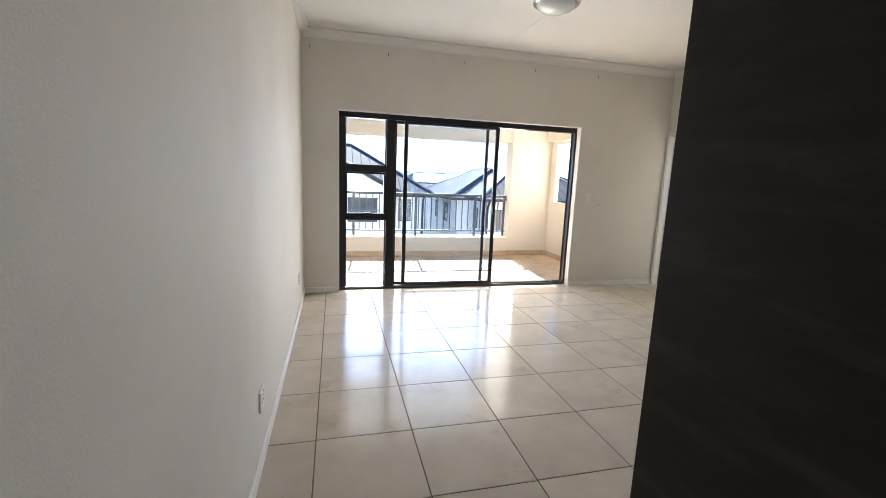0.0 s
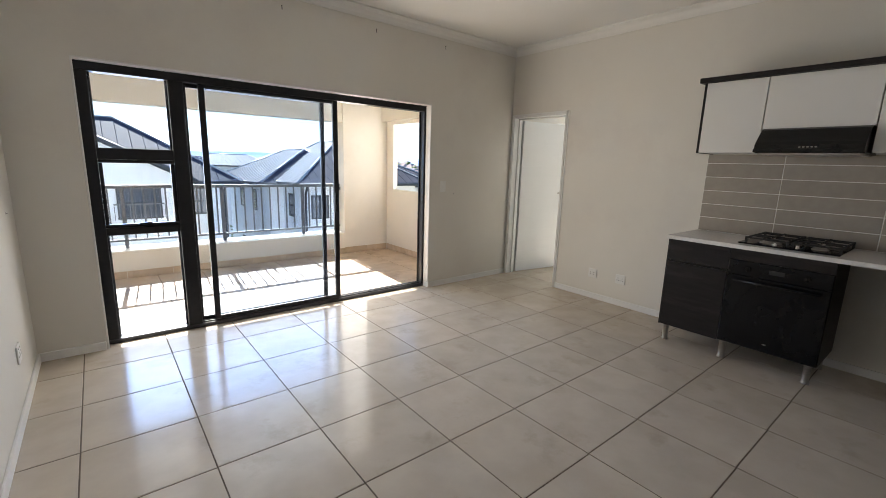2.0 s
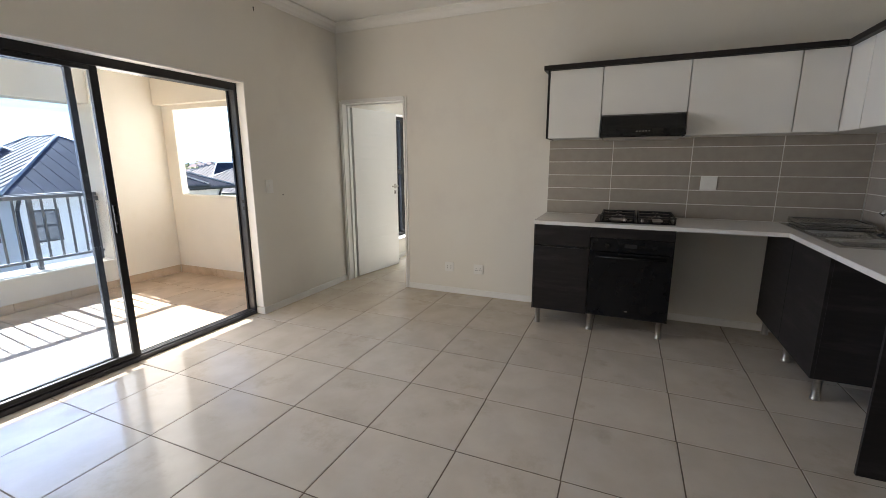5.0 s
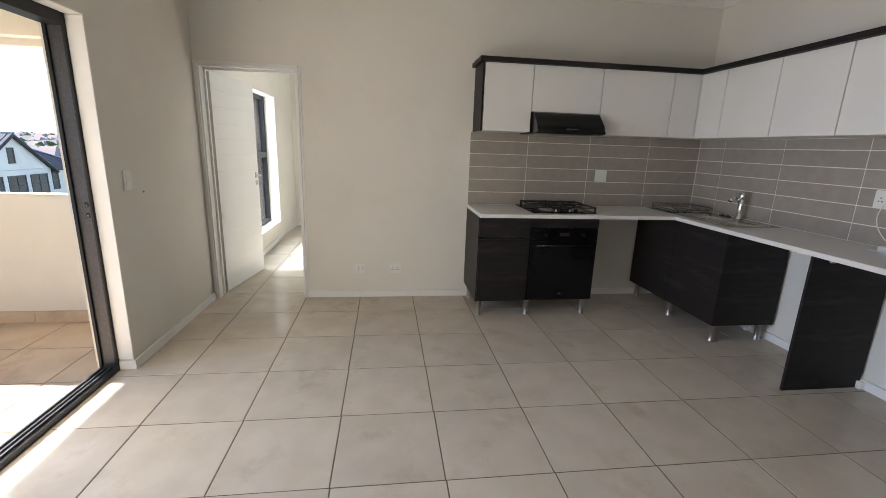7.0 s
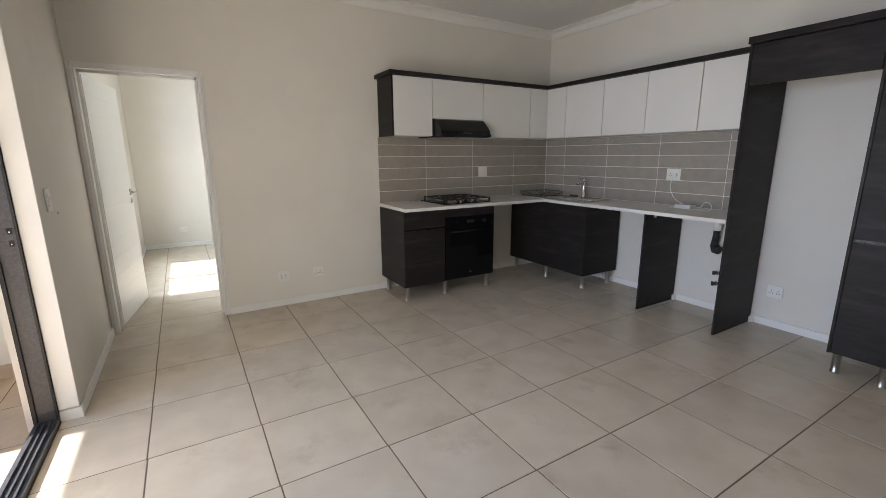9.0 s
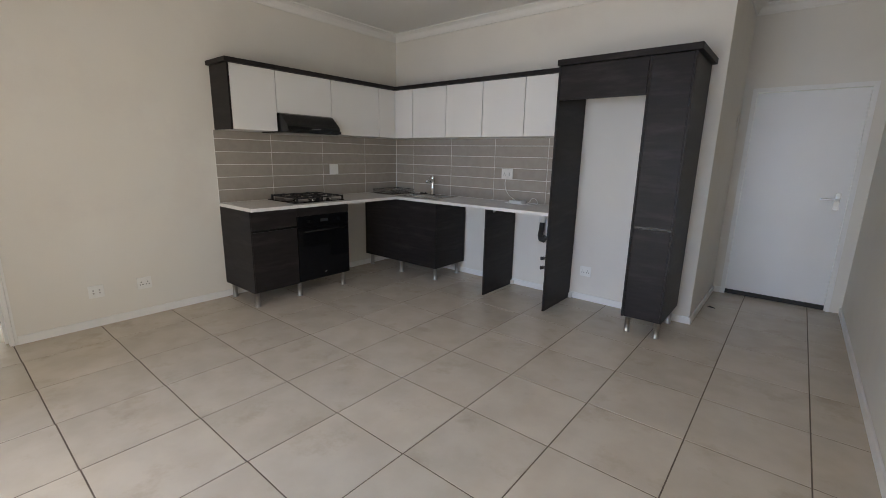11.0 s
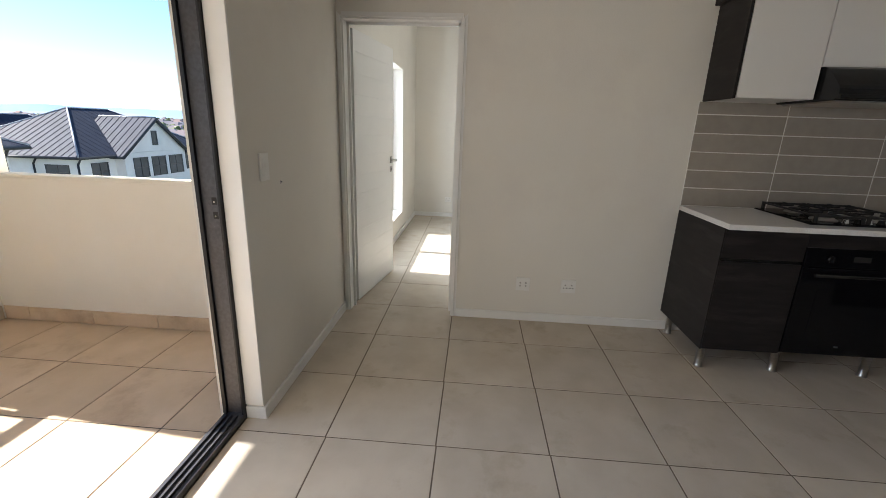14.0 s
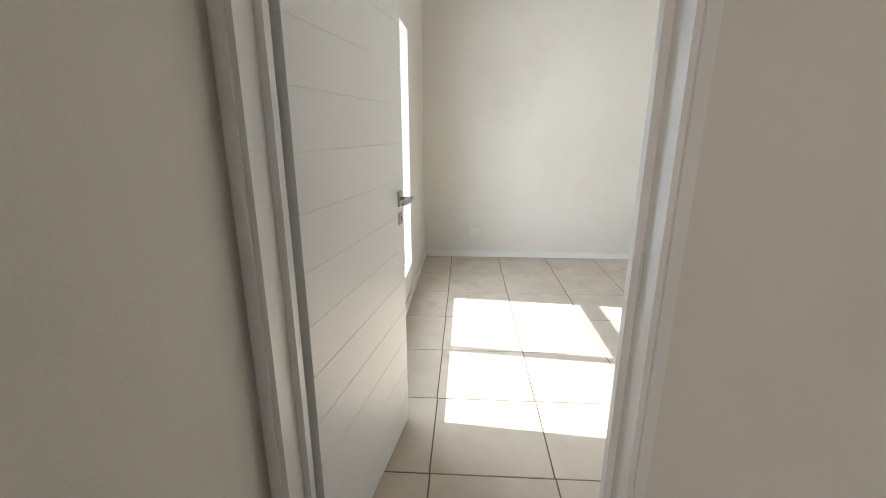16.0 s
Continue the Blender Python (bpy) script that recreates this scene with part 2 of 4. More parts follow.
def thing(name, label, category, at=(0, 0, 0), group="", kind="", rz=0.0):
    ob = new(name)
    ob.matrix_world = pose(*at, 0, 0, rz)
    return tagged(ob, label, category, group, kind)


def B(*boxes, bevel=0.0):
    bm = bmesh.new()
    for b in boxes:
        box(bm, *b, bevel=bevel)
    return bm


def structure(name, bm, mat, label, category="wall"):
    return tagged(part(name, bm, mat), label, category, "", "structure")


# ---- plan ----
WX, NY, EX, SY = -0.235, 4.90, 4.435, 0.235      # inner faces of the living room's walls
CEIL = 2.84
HX, HY = 0.815, -1.04                             # entrance hall: its east face and its far wall
BX0, BX1, BY0 = 4.56, 8.17, 1.40                 # bedroom
SLX0, SLX1, SLZ = 0.145, 3.137, 2.062            # opening of the sliding door
DY0, DY1, DZ = 4.075, 4.862, 2.035                # bedroom door opening
WINX0, WINX1, WINZ0, WINZ1 = 5.378, 7.045, 0.268, 2.04
PX, PY = 3.97, 7.20                              # balcony: inner faces
T = 0.22

structure("floor", B((WX - T, HY - T, -0.20, BX1 + T, NY + 0.09, -0.0018)), GROUT, "cream porcelain tile floor with brown grout joints", "floor")
structure("wall_west", B((WX - T, HY - T, -0.2, WX, NY, CEIL)), PLASTER, "off-white painted plaster wall beside the entrance")
structure("wall_north", B((WX - T, NY, -0.2, SLX0, NY + T, CEIL), (SLX1, NY, -0.2, WINX0, NY + T, CEIL), (SLX0, NY, SLZ, SLX1, NY + T, CEIL),
                          (WINX0, NY, -0.2, WINX1, NY + T, WINZ0), (WINX0, NY, WINZ1, WINX1, NY + T, CEIL), (WINX1, NY, -0.2, BX1 + T, NY + T, CEIL)),
          PLASTER, "off-white plaster wall with the sliding door opening")
structure("wall_east", B((EX, SY - T, -0.2, BX0, DY0, CEIL), (EX, DY0, DZ, BX0, DY1, CEIL), (EX, DY1, -0.2, BX0, NY, CEIL)), PLASTER,
          "off-white plaster wall behind hob with a doorway")
structure("wall_south", B((HX, SY - T, -0.2, EX, SY, CEIL)), PLASTER, "off-white plaster wall behind the kitchen units")
structure("wall_hall_east", B((HX, HY - T, -0.2, HX + T, SY - T, CEIL)), PLASTER, "off-white plaster return wall of the entrance hall")
structure("wall_hall_south", B((WX, HY - T, -0.2, -0.12, HY, CEIL), (0.71, HY - T, -0.2, HX, HY, CEIL), (-0.12, HY - T, 2.06, 0.71, HY, CEIL)), PLASTER,
          "off-white plaster wall round the entrance door")
structure("wall_bedroom_east", B((BX1, BY0 - T, -0.2, BX1 + T, NY, CEIL)), PLASTER, "off-white plaster far wall of the bedroom")
structure("wall_bedroom_south", B((BX0, BY0 - T, -0.2, BX1, BY0, CEIL)), PLASTER, "off-white plaster side wall of the bedroom")
structure("ceiling", B((WX - T, HY - T, CEIL, BX1 + T, NY + T, CEIL + 0.2)), CEILING, "white painted plasterboard ceiling", "ceiling")


def cove(bm, x0, y0, x1, y1, inward, r=0.085):
    """A coved cornice along a wall line; inward: unit step away from the wall."""
    prof = [(0, 0), (0, -r), (0.012, -r), (0.018, -r * 0.72), (r * 0.45, -r * 0.33), (r * 0.72, -0.018), (r, -0.012), (r, 0)]
    ends = []
    for x, y in ((x0, y0), (x1, y1)):
        ends.append([bm.verts.new((x + inward[0] * d, y + inward[1] * d, CEIL + z)) for d, z in prof])
    n = len(prof)
    for i in range(n):
        bm.faces.new((ends[0][i], ends[0][(i + 1) % n], ends[1][(i + 1) % n], ends[1][i]))
    bm.faces.new(ends[0])
    bm.faces.new(ends[1][::-1])


bm = bmesh.new()
for run in ((WX, NY, EX, NY, (0, -1)), (EX, NY, EX, SY, (-1, 0)), (HX, SY, EX, SY, (0, 1)), (WX, HY, WX, NY, (1, 0)), (HX, HY, HX, SY, (-1, 0)),
            (WX, HY, HX, HY, (0, 1)), (BX0, NY, BX1, NY, (0, -1)), (BX1, BY0, BX1, NY, (-1, 0)), (BX0, BY0, BX0, NY, (1, 0)), (BX0, BY0, BX1, BY0, (0, 1))):
    cove(bm, *run)
structure("cornice", bm, CEILING, "white coved plaster cornice under the ceiling", "cornice")

# plasterboard joints, faintly raised on the ceiling
structure("ceiling_strip", B((1.95, 0.3, CEIL - 0.0025, 1.99, NY - 0.1, CEIL), (WX + 0.1, 2.2, CEIL - 0.0025, 1.94, 2.24, CEIL), (2.0, 2.2, CEIL - 0.0025, EX - 0.1, 2.24, CEIL)), CEILING,
          "faint white plasterboard joint strips on the ceiling", "ceiling")

SK, SD = 0.062, 0.015


def baseboard(x0, y0, x1, y1):
    structure("baseboard", B((x0, y0, -0.004, x1, y1, SK), bevel=0.004), TRIM, "low white painted baseboard along the wall", "baseboard")


baseboard(WX, HY + SD, WX + SD, NY - SD)
baseboard(WX, NY - SD, SLX0 - 0.004, NY)
baseboard(SLX1 + 0.004, NY - SD, EX, NY)
baseboard(SLX1 - 0.012, NY - SD, SLX1 + 0.003, NY + 0.085)
baseboard(EX - SD, SY + SD, EX, 4.044)
baseboard(HX, SY, EX, SY + SD)
baseboard(HX - SD, HY + SD, HX, SY + SD)
baseboard(0.742, HY, HX - SD, HY + SD)
baseboard(BX1 - SD, BY0, BX1, NY - SD)
baseboard(BX0 + 0.06, NY - SD, BX1, NY)
baseboard(BX0, BY0, BX1 - SD, BY0 + SD)

# ---- balcony shell ----
BW = BALCONY_WALL
structure("balcony_floor", B((WX - T, NY + 0.09, -0.30, PX + 0.15, PY + 0.28, -0.0222)), GROUT, "tan terrace tile floor of the balcony", "floor")
structure("balcony_ceiling", B((WX - T, NY + T, 2.62, PX + 0.15, PY + 0.28, 2.80)), BW, "cream rendered balcony ceiling", "ceiling")
structure("balcony_beam", B((WX - T, PY + 0.02, 2.01, 3.20, PY + 0.28, 2.62)), BW, "cream rendered beam over the balcony opening", "beam")
structure("balcony_side_beam", B((PX - 0.10, NY + T, 2.07, PX, PY, 2.62)), BW, "cream rendered side beam of the balcony", "beam")
structure("balcony_pier", B((3.20, PY, -0.3, PX + 0.15, PY + 0.28, 2.62)), BW, "cream rendered corner pier of the balcony", "pier")
structure("balcony_east_wall", B((PX, NY + T, -0.3, PX + 0.08, 5.20, 2.62), (PX, 5.20, -0.3, PX + 0.08, 7.0, 0.975), (PX, 7.0, -0.3, PX + 0.08, PY, 2.62), (PX, 5.20, 2.02, PX + 0.08, 7.0, 2.62)),
          BW, "cream rendered side wall with an open window hole", "wall")
structure("parapet_cap", B((PX - 0.004, 5.202, 0.976, PX + 0.09, 6.998, 1.0), bevel=0.004), BW, "bright cream plastered top of the balcony parapet", "parapet")
structure("balcony_west_wall", B((WX - T, NY + T, -0.3, WX, PY + 0.02, 2.62)), BW, "cream rendered end wall of the balcony")
structure("balcony_upstand", B((WX - T, PY, -0.3, 3.199, PY + 0.34, 0.285)), BW, "low cream rendered wall under the railing", "wall")
structure("upstand_coping", B((WX, PY - 0.02, 0.286, 3.198, PY + 0.37, 0.315), bevel=0.006), BW, "projecting cream coping under the railing", "coping")
structure("outer_wall", B((-9, NY + 0.1, -7.0, WX - T, NY + T, 3.2), (BX1 + T, NY + 0.1, -7.0, 14, NY + T, 3.2), (WX - T, NY + 0.1, -7.0, BX1 + T, NY + T, -0.31)), HOUSE_WALL,
          "white rendered outside wall of the building")

# ---- sliding door ----
sd = thing("sliding_door", "black aluminium sliding door with one leaf pushed open", "door", (SLX0, 5.035, 0), kind="structure")
W, H, F = SLX1 - SLX0, SLZ, 0.055


def bar(name, x0, y0, z0, x1, y1, z1, parent, mat=ALU, bevel=0.004):
    return part(name, B((x0, y0, z0, x1, y1, z1), bevel=bevel), mat, parent)


bar("jamb", 0, -0.05, 0.03, 0.080, 0.05, H - 0.07, sd)
bar("head", 0, -0.05, H - 0.07, W, 0.05, H - 0.004, sd)
bar("sill_track", 0, -0.05, -0.003, W, 0.05, 0.03, sd, ALU_TRACK)
for y in (-0.026, 0.0, 0.026):
    part("track_rib", B((0.652, y - 0.004, 0.03, W - 0.05, y + 0.004, 0.042)), ALU_TRACK, sd)
part("strike_jamb", B((W - 0.018, -0.05, 0.03, W, 0.05, H - 0.07), (W - 0.034, -0.05, 0.03, W - 0.018, -0.042, H - 0.07), (W - 0.034, 0.034, 0.03, W - 0.018, 0.05, H - 0.07)), ALU, sd)
part("strike_channel", B((W - 0.0205, -0.0415, 0.03, W - 0.0182, 0.0335, H - 0.07)), ALU_TRACK, sd, "dark grey channel of the jamb")
strike = bar("strike_plate", W - 0.0225, -0.034, 0.94, W - 0.0207, -0.004, 1.10, sd, ALU_TRACK, 0.001)
for z in (0.975, 1.035):
    part("slot", B((W - 0.0245, -0.030, z, W - 0.0227, -0.010, z + 0.03)), DARK_HOLE, strike)
    part("slot_lip", B((W - 0.0260, -0.022, z + 0.008, W - 0.0246, -0.017, z + 0.014)), CHROME, strike)
bar("mullion", 0.550, -0.05, 0.03, 0.650, 0.05, H - 0.07, sd)
for z0, z1 in ((1.395, 1.475), (0.836, 0.890)):
    bar("transom", 0.080, -0.045, z0, 0.550, 0.045, z1, sd)
# opening sash of the side light
bar("sash_rail", 0.080, -0.028, 0.891, 0.550, 0.028, 0.914, sd)
bar("sash_rail", 0.080, -0.028, 1.370, 0.550, 0.028, 1.394, sd)
bar("sash_stile", 0.081, -0.027, 0.915, 0.104, 0.027, 1.369, sd)
bar("sash_stile", 0.524, -0.027, 0.915, 0.549, 0.027, 1.369, sd)
part("sash_handle", prism(bmesh.new(), [(0.27, 0.905), (0.29, 0.922), (0.36, 0.928), (0.375, 0.915), (0.36, 0.910), (0.30, 0.906)], "y", -0.05, -0.029), BLACK_ENAMEL, sd)
for z0, z1 in ((0.03, 0.836), (0.914, 1.37), (1.475, H - 0.07)):
    p = part("pane", B((0.081, -0.003, z0, 0.549, 0.003, z1)), GLASS, sd)
    p.visible_shadow = False
for x, z0, z1 in ((0.075, 0.03, 0.836), (0.075, 1.475, H - 0.07)):
    part("bead", B((0.080, 0.006, z0, 0.094, 0.02, z1), (0.536, 0.006, z0, 0.550, 0.02, z1)), ALU, sd)


def leaf(x0, x1, y, wide, parent):
    lf = thing("leaf", "", "", (0, 0, 0))
    for k in ("label", "category"):
        if k in lf:
            del lf[k]
    lf.parent = parent
    lf.matrix_basis = Matrix.Identity(4)
    bar("stile", x0, y - 0.015, 0.043, x0 + wide[0], y + 0.015, H - 0.071, lf, bevel=0.003)
    bar("stile", x1 - wide[1], y - 0.015, 0.043, x1, y + 0.015, H - 0.071, lf, bevel=0.003)
    bar("bottom_rail", x0 + wide[0], y - 0.015, 0.043, x1 - wide[1], y + 0.015, 0.072, lf, bevel=0.003)
    bar("top_rail", x0 + wide[0], y - 0.015, H - 0.100, x1 - wide[1], y + 0.015, H - 0.071, lf, bevel=0.003)
    p = part("pane", B((x0 + wide[0], y - 0.003, 0.072, x1 - wide[1], y + 0.003, H - 0.100)), GLASS, lf)
    p.visible_shadow = False
    return lf


leaf(0.653, 1.815, 0.026, (0.022, 0.038), sd)
opened = leaf(0.752, 1.930, -0.026, (0.046, 0.048), sd)
part("pull_handle", B((1.888, -0.062, 0.93, 1.908, -0.041, 1.12), bevel=0.004), BLACK_ENAMEL, opened)

structure("window_reveal", B((SLX0 - 0.001, NY - 0.004, 0.0, SLX0 + 0.012, 4.984, SLZ - 0.013), (SLX1 - 0.012, NY - 0.004, SK + 0.01, SLX1 + 0.001, 4.984, SLZ - 0.013),
                             (SLX0 - 0.001, NY - 0.004, SLZ - 0.012, SLX1 + 0.001, 4.984, SLZ + 0.001), bevel=0.003), TRIM, "white plastered reveal round the sliding door", "reveal")

# ---- bedroom window ----
bw = thing("window_1", "tall black aluminium bedroom window with clear panes", "window", (WINX0, 5.075, WINZ0), kind="structure")
w, h, f = WINX1 - WINX0, WINZ1 - WINZ0, 0.05
bar("window_frame", 0, -0.035, 0, f, 0.035, h, bw)
bar("window_frame", w - f, -0.035, 0, w, 0.035, h, bw)
bar("window_frame", f, -0.035, 0, w - f, 0.035, f, bw)
bar("window_frame", f, -0.035, h - f, w - f, 0.035, h, bw)
bar("mullion", 0.728, -0.035, f, 0.800, 0.035, h - f, bw)
bar("transom", f, -0.035, 0.94, 0.728, 0.035, 1.01, bw)
bar("transom", 0.800, -0.035, 0.94, w - f, 0.035, 1.01, bw)
for x0, x1 in ((f, 0.728), (0.800, w - f)):
    for z0, z1 in ((f, 0.94), (1.01, h - f)):
        p = part("pane", B((x0, -0.003, z0, x1, 0.003, z1)), GLASS, bw)
        p.visible_shadow = False
structure("window_sill", B((WINX0 - 0.01, NY - 0.006, WINZ0, WINX1 + 0.01, 5.039, WINZ0 + 0.010), bevel=0.003), TRIM, "white painted bedroom window sill", "sill")


# ---- bedroom door ----
def door_frame(name, y0, y1, z1, x, depth, label):
    """A stepped steel frame round a doorway in a wall that faces along x."""
    fr = thing(name, label, "door frame", (x, 0, 0), kind="structure")
    e = 0.030
    for side, ya in ((-1, y0), (1, y1)):
        o = [(0, 0), (-0.020, 0), (-0.020, 0.012), (-0.009, 0.015), (-0.009, e), (0, e)]
        bm = bmesh.new()
        va = [bm.verts.new((px, ya + side * py, 0)) for px, py in o]
        vb = [bm.verts.new((px, ya + side * py, z1 + (py if py else 0))) for px, py in o]
        for i in range(len(o)):
            bm.faces.new((va[i], va[(i + 1) % 6], vb[(i + 1) % 6], vb[i]))
        bm.faces.new(va)
        bm.faces.new(vb)
        part("architrave", bm, TRIM, fr)
        part("lining", B((-0.010, ya, 0, depth * 0.55, ya - side * 0.012, z1), (depth * 0.55, ya, 0, depth * 0.68, ya - side * 0.030, z1), (depth * 0.68, ya, 0, depth + 0.014, ya - side * 0.012, z1)), TRIM, fr)
        part("architrave", B((depth, ya, 0, depth + 0.014, ya + side * e, z1 + e)), TRIM, fr)
    part("head", B((-0.020, y0, z1, 0, y1, z1 + 0.012), (-0.009, y0, z1 + 0.012, 0, y1, z1 + e), (-0.010, y0, z1 - 0.012, depth * 0.55, y1, z1), (depth * 0.55, y0, z1 - 0.030, depth * 0.68, y1, z1),
                   (depth, y0, z1, depth + 0.014, y1, z1 + e)), TRIM, fr)
    return fr


fr = door_frame("door_frame", DY0, DY1, DZ, EX, BX0 - EX, "white painted stepped steel door frame")
part("strike_plate", B((0.055, DY0 + 0.0125, 1.00, 0.085, DY0 + 0.0145, 1.10)), CHROME, fr, "small chrome strike plate")


def panel_door(name, label, at, rz, width, height, boards, mat, handle_x):
    """A leaf of horizontal boards with grooves, hinged at its origin, running along +x."""
    d = thing(name, label, "door", at, kind="structure", rz=rz)
    part("core", B((0.001, 0.0016, 0.002, width - 0.001, 0.0379, height - 0.002)), mat, d)
    z = 0.0
    step = height / boards
    for i in range(boards):
        z0, z1 = i * step, (i + 1) * step
        part("board", B((0, 0, z0 + 0.0006, width, 0.0395, z1 - 0.0006), bevel=0.0014), mat, d)
    for side in (-1, 1):
        y = 0.0 if side < 0 else 0.0395
        rose = part("handle_plate", B((handle_x - 0.022, y, 1.04, handle_x + 0.022, y + side * 0.008, 1.10), bevel=0.002), STEEL, d, "brushed steel handle plate")
        lev = bmesh.new()
        tube(lev, (handle_x, y + side * 0.004, 1.07), (handle_x, y + side * 0.05, 1.07), 0.009)
        box(lev, handle_x - 0.115, y + side * 0.042, 1.06, handle_x + 0.010, y + side * 0.058, 1.08, bevel=0.005)
        part("lever", lev, STEEL, rose, "brushed steel lever")
        key = part("key_plate", B((handle_x - 0.020, y, 0.965, handle_x + 0.020, y + side * 0.006, 1.015), bevel=0.002), STEEL, d, "brushed steel key plate")
        part("keyhole", B((handle_x - 0.004, y + side * 0.0062, 0.978, handle_x + 0.004, y + side * 0.0072, 1.0)), DARK_HOLE, key)
    for z in (0.22, 1.0, 1.78):
        part("hinge", tube(bmesh.new(), (-0.004, 0.043, z), (-0.004, 0.043, z + 0.10), 0.007), STEEL, d)
    return d


panel_door("door_1", "white grooved timber bedroom door standing open", (4.598, 4.836, 0.006), -9.1, 0.80, 2.0, 14, DOOR_PAINT, 0.745)

# entrance door, closed
ed = thing("door_2", "plain white entrance door with a black weather strip", "door", (-0.11, HY - 0.06, 0.004), kind="structure")
part("panel", B((0, 0, 0.045, 0.81, 0.045, 2.04), bevel=0.003), DOOR_PAINT, ed)
part("weather_strip", B((0.0, -0.002, 0.0, 0.81, 0.052, 0.044), bevel=0.003), RUBBER, ed, "black rubber weather strip")
part("handle_plate", B((0.05, 0.0455, 0.96, 0.09, 0.053, 1.12), bevel=0.002), STEEL, ed)
lev = bmesh.new()
tube(lev, (0.07, 0.05, 1.06), (0.07, 0.095, 1.06), 0.009)
box(lev, 0.062, 0.085, 1.05, 0.19, 0.10, 1.07, bevel=0.004)
part("lever", lev, STEEL, ed)
structure("door_frame_2", B((-0.15, HY, 0, -0.111, HY + 0.014, 2.09), (0.701, HY, 0, 0.74, HY + 0.014, 2.09), (-0.111, HY, 2.051, 0.701, HY + 0.014, 2.09), bevel=0.002), TRIM,
          "white painted frame round the entrance door", "door frame")

# ---- railing ----
rl = thing("balcony_railing", "grey painted steel balcony railing with upright bars", "railing", (0, PY + 0.17, 0))
part("top_rail", B((WX + 0.002, -0.025, 1.035, 3.197, 0.025, 1.075), bevel=0.004), RAIL, rl)
part("bottom_rail", B((WX + 0.002, -0.02, 0.400, 3.197, 0.02, 0.425), bevel=0.003), RAIL, rl)
for x in (0.42, 1.50, 2.60, 3.16):
    part("post", B((x - 0.02, -0.02, 0.3151, x + 0.02, 0.02, 1.034), bevel=0.003), RAIL, rl)
bal = mesh_of("baluster", B((-0.0085, -0.0085, 0.426, 0.0085, 0.0085, 1.034)), RAIL)
x = WX + 0.06
while x < 3.14:
    if min(abs(x - p) for p in (0.42, 1.50, 2.60, 3.16)) > 0.05:
        ob = new("baluster", bal)
        ob.parent, ob.location = rl, (x, 0, 0)
    x += 0.115
part("wall_bracket", B((3.175, -0.04, 0.98, 3.1995, 0.04, 1.03)), RAIL, rl)


# ---- kitchen ----
FX, FY = 3.865, 0.80       # fronts of the base units
LEG = bmesh.new()
lathe(LEG, [(0.026, 0.0), (0.027, 0.003), (0.024, 0.012), (0.022, 0.016), (0.022, 0.128), (0.028, 0.130), (0.028, 0.146)], n=20)
LEG = mesh_of("leg", LEG, STEEL)


def legs(parent, places):
    for x, y in places:
        ob = new("leg", LEG)
        ob.parent = parent
        ob.location = (x, y, 0)
        ob["label"] = "round brushed steel leg"


Z0, Z1 = 0.146, 0.884
# drawer unit by the door wall
cab = thing("base_cabinet", "charcoal woodgrain base unit with drawer and door", "cabinet", (FX, 2.105, 0))
part("body", B((0.019, 0.001, Z0, EX - FX - 0.002, 0.441, Z1), bevel=0.001), DARK_WOOD, cab)
part("side_panel", B((0, 0.442, Z0 - 0.004, EX - FX - 0.002, 0.450, Z1), bevel=0.001), DARK_WOOD, cab)
part("drawer_front", B((0, 0.002, 0.714, 0.0185, 0.440, Z1 - 0.004), bevel=0.001), DARK_WOOD, cab)
part("door", B((0, 0.002, Z0, 0.0185, 0.440, 0.694), bevel=0.001), DARK_WOOD, cab)
part("grip_rail", B((0.008, 0.002, 0.6945, 0.0186, 0.440, 0.7135)), BLACK_ENAMEL, cab)
legs(cab, ((0.06, 0.405), (0.50, 0.405)))
# oven unit
ov = thing("oven_cabinet", "charcoal woodgrain housing with built-in oven", "cabinet", (FX, 1.500, 0))
part("body", B((0.019, 0.0, Z0, EX - FX - 0.06, 0.016, Z1), (0.019, 0.588, Z0, EX - FX - 0.06, 0.604, Z1), (0.019, 0.016, Z0, EX - FX - 0.06, 0.588, Z0 + 0.016),
                (EX - FX - 0.08, 0.016, Z0 + 0.017, EX - FX - 0.06, 0.588, Z1)), DARK_WOOD, ov)
part("top_rail", B((0, 0.001, 0.800, 0.0185, 0.603, Z1 - 0.004), bevel=0.001), DARK_WOOD, ov)
legs(ov, ((0.06, 0.05), (0.06, 0.575), (0.45, 0.05)))
oven = thing("oven", "black glass built-in electric oven", "oven", (FX, 1.503, 0))
part("casing", B((0.022, 0.022, 0.166, 0.45, 0.576, 0.79)), BLACK_ENAMEL, oven)
ctl = part("control_panel", B((-0.004, 0.001, 0.690, 0.020, 0.597, 0.797), bevel=0.003), BLACK_GLASS, oven)
for y in (0.13, 0.47):
    kb = bmesh.new()
    tube(kb, (-0.004, y, 0.742), (-0.026, y, 0.742), 0.021, 0.018)
    box(kb, -0.034, y - 0.004, 0.725, -0.0262, y + 0.004, 0.759, bevel=0.0015)
    part("knob", kb, BLACK_ENAMEL, ctl)
part("clock", B((-0.0055, 0.255, 0.728, -0.0042, 0.345, 0.758)), DARK_HOLE, ctl)
dr = part("oven_door", B((-0.004, 0.001, 0.158, 0.020, 0.597, 0.684), bevel=0.003), BLACK_GLASS, oven)
part("window", B((-0.0052, 0.11, 0.27, -0.0042, 0.49, 0.56)), BLACK_GLASS, dr, "inset dark oven window")
hd = bmesh.new()
tube(hd, (-0.042, 0.045, 0.652), (-0.042, 0.553, 0.652), 0.010)
for y in (0.075, 0.523):
    tube(hd, (-0.004, y, 0.652), (-0.042, y, 0.652), 0.008)
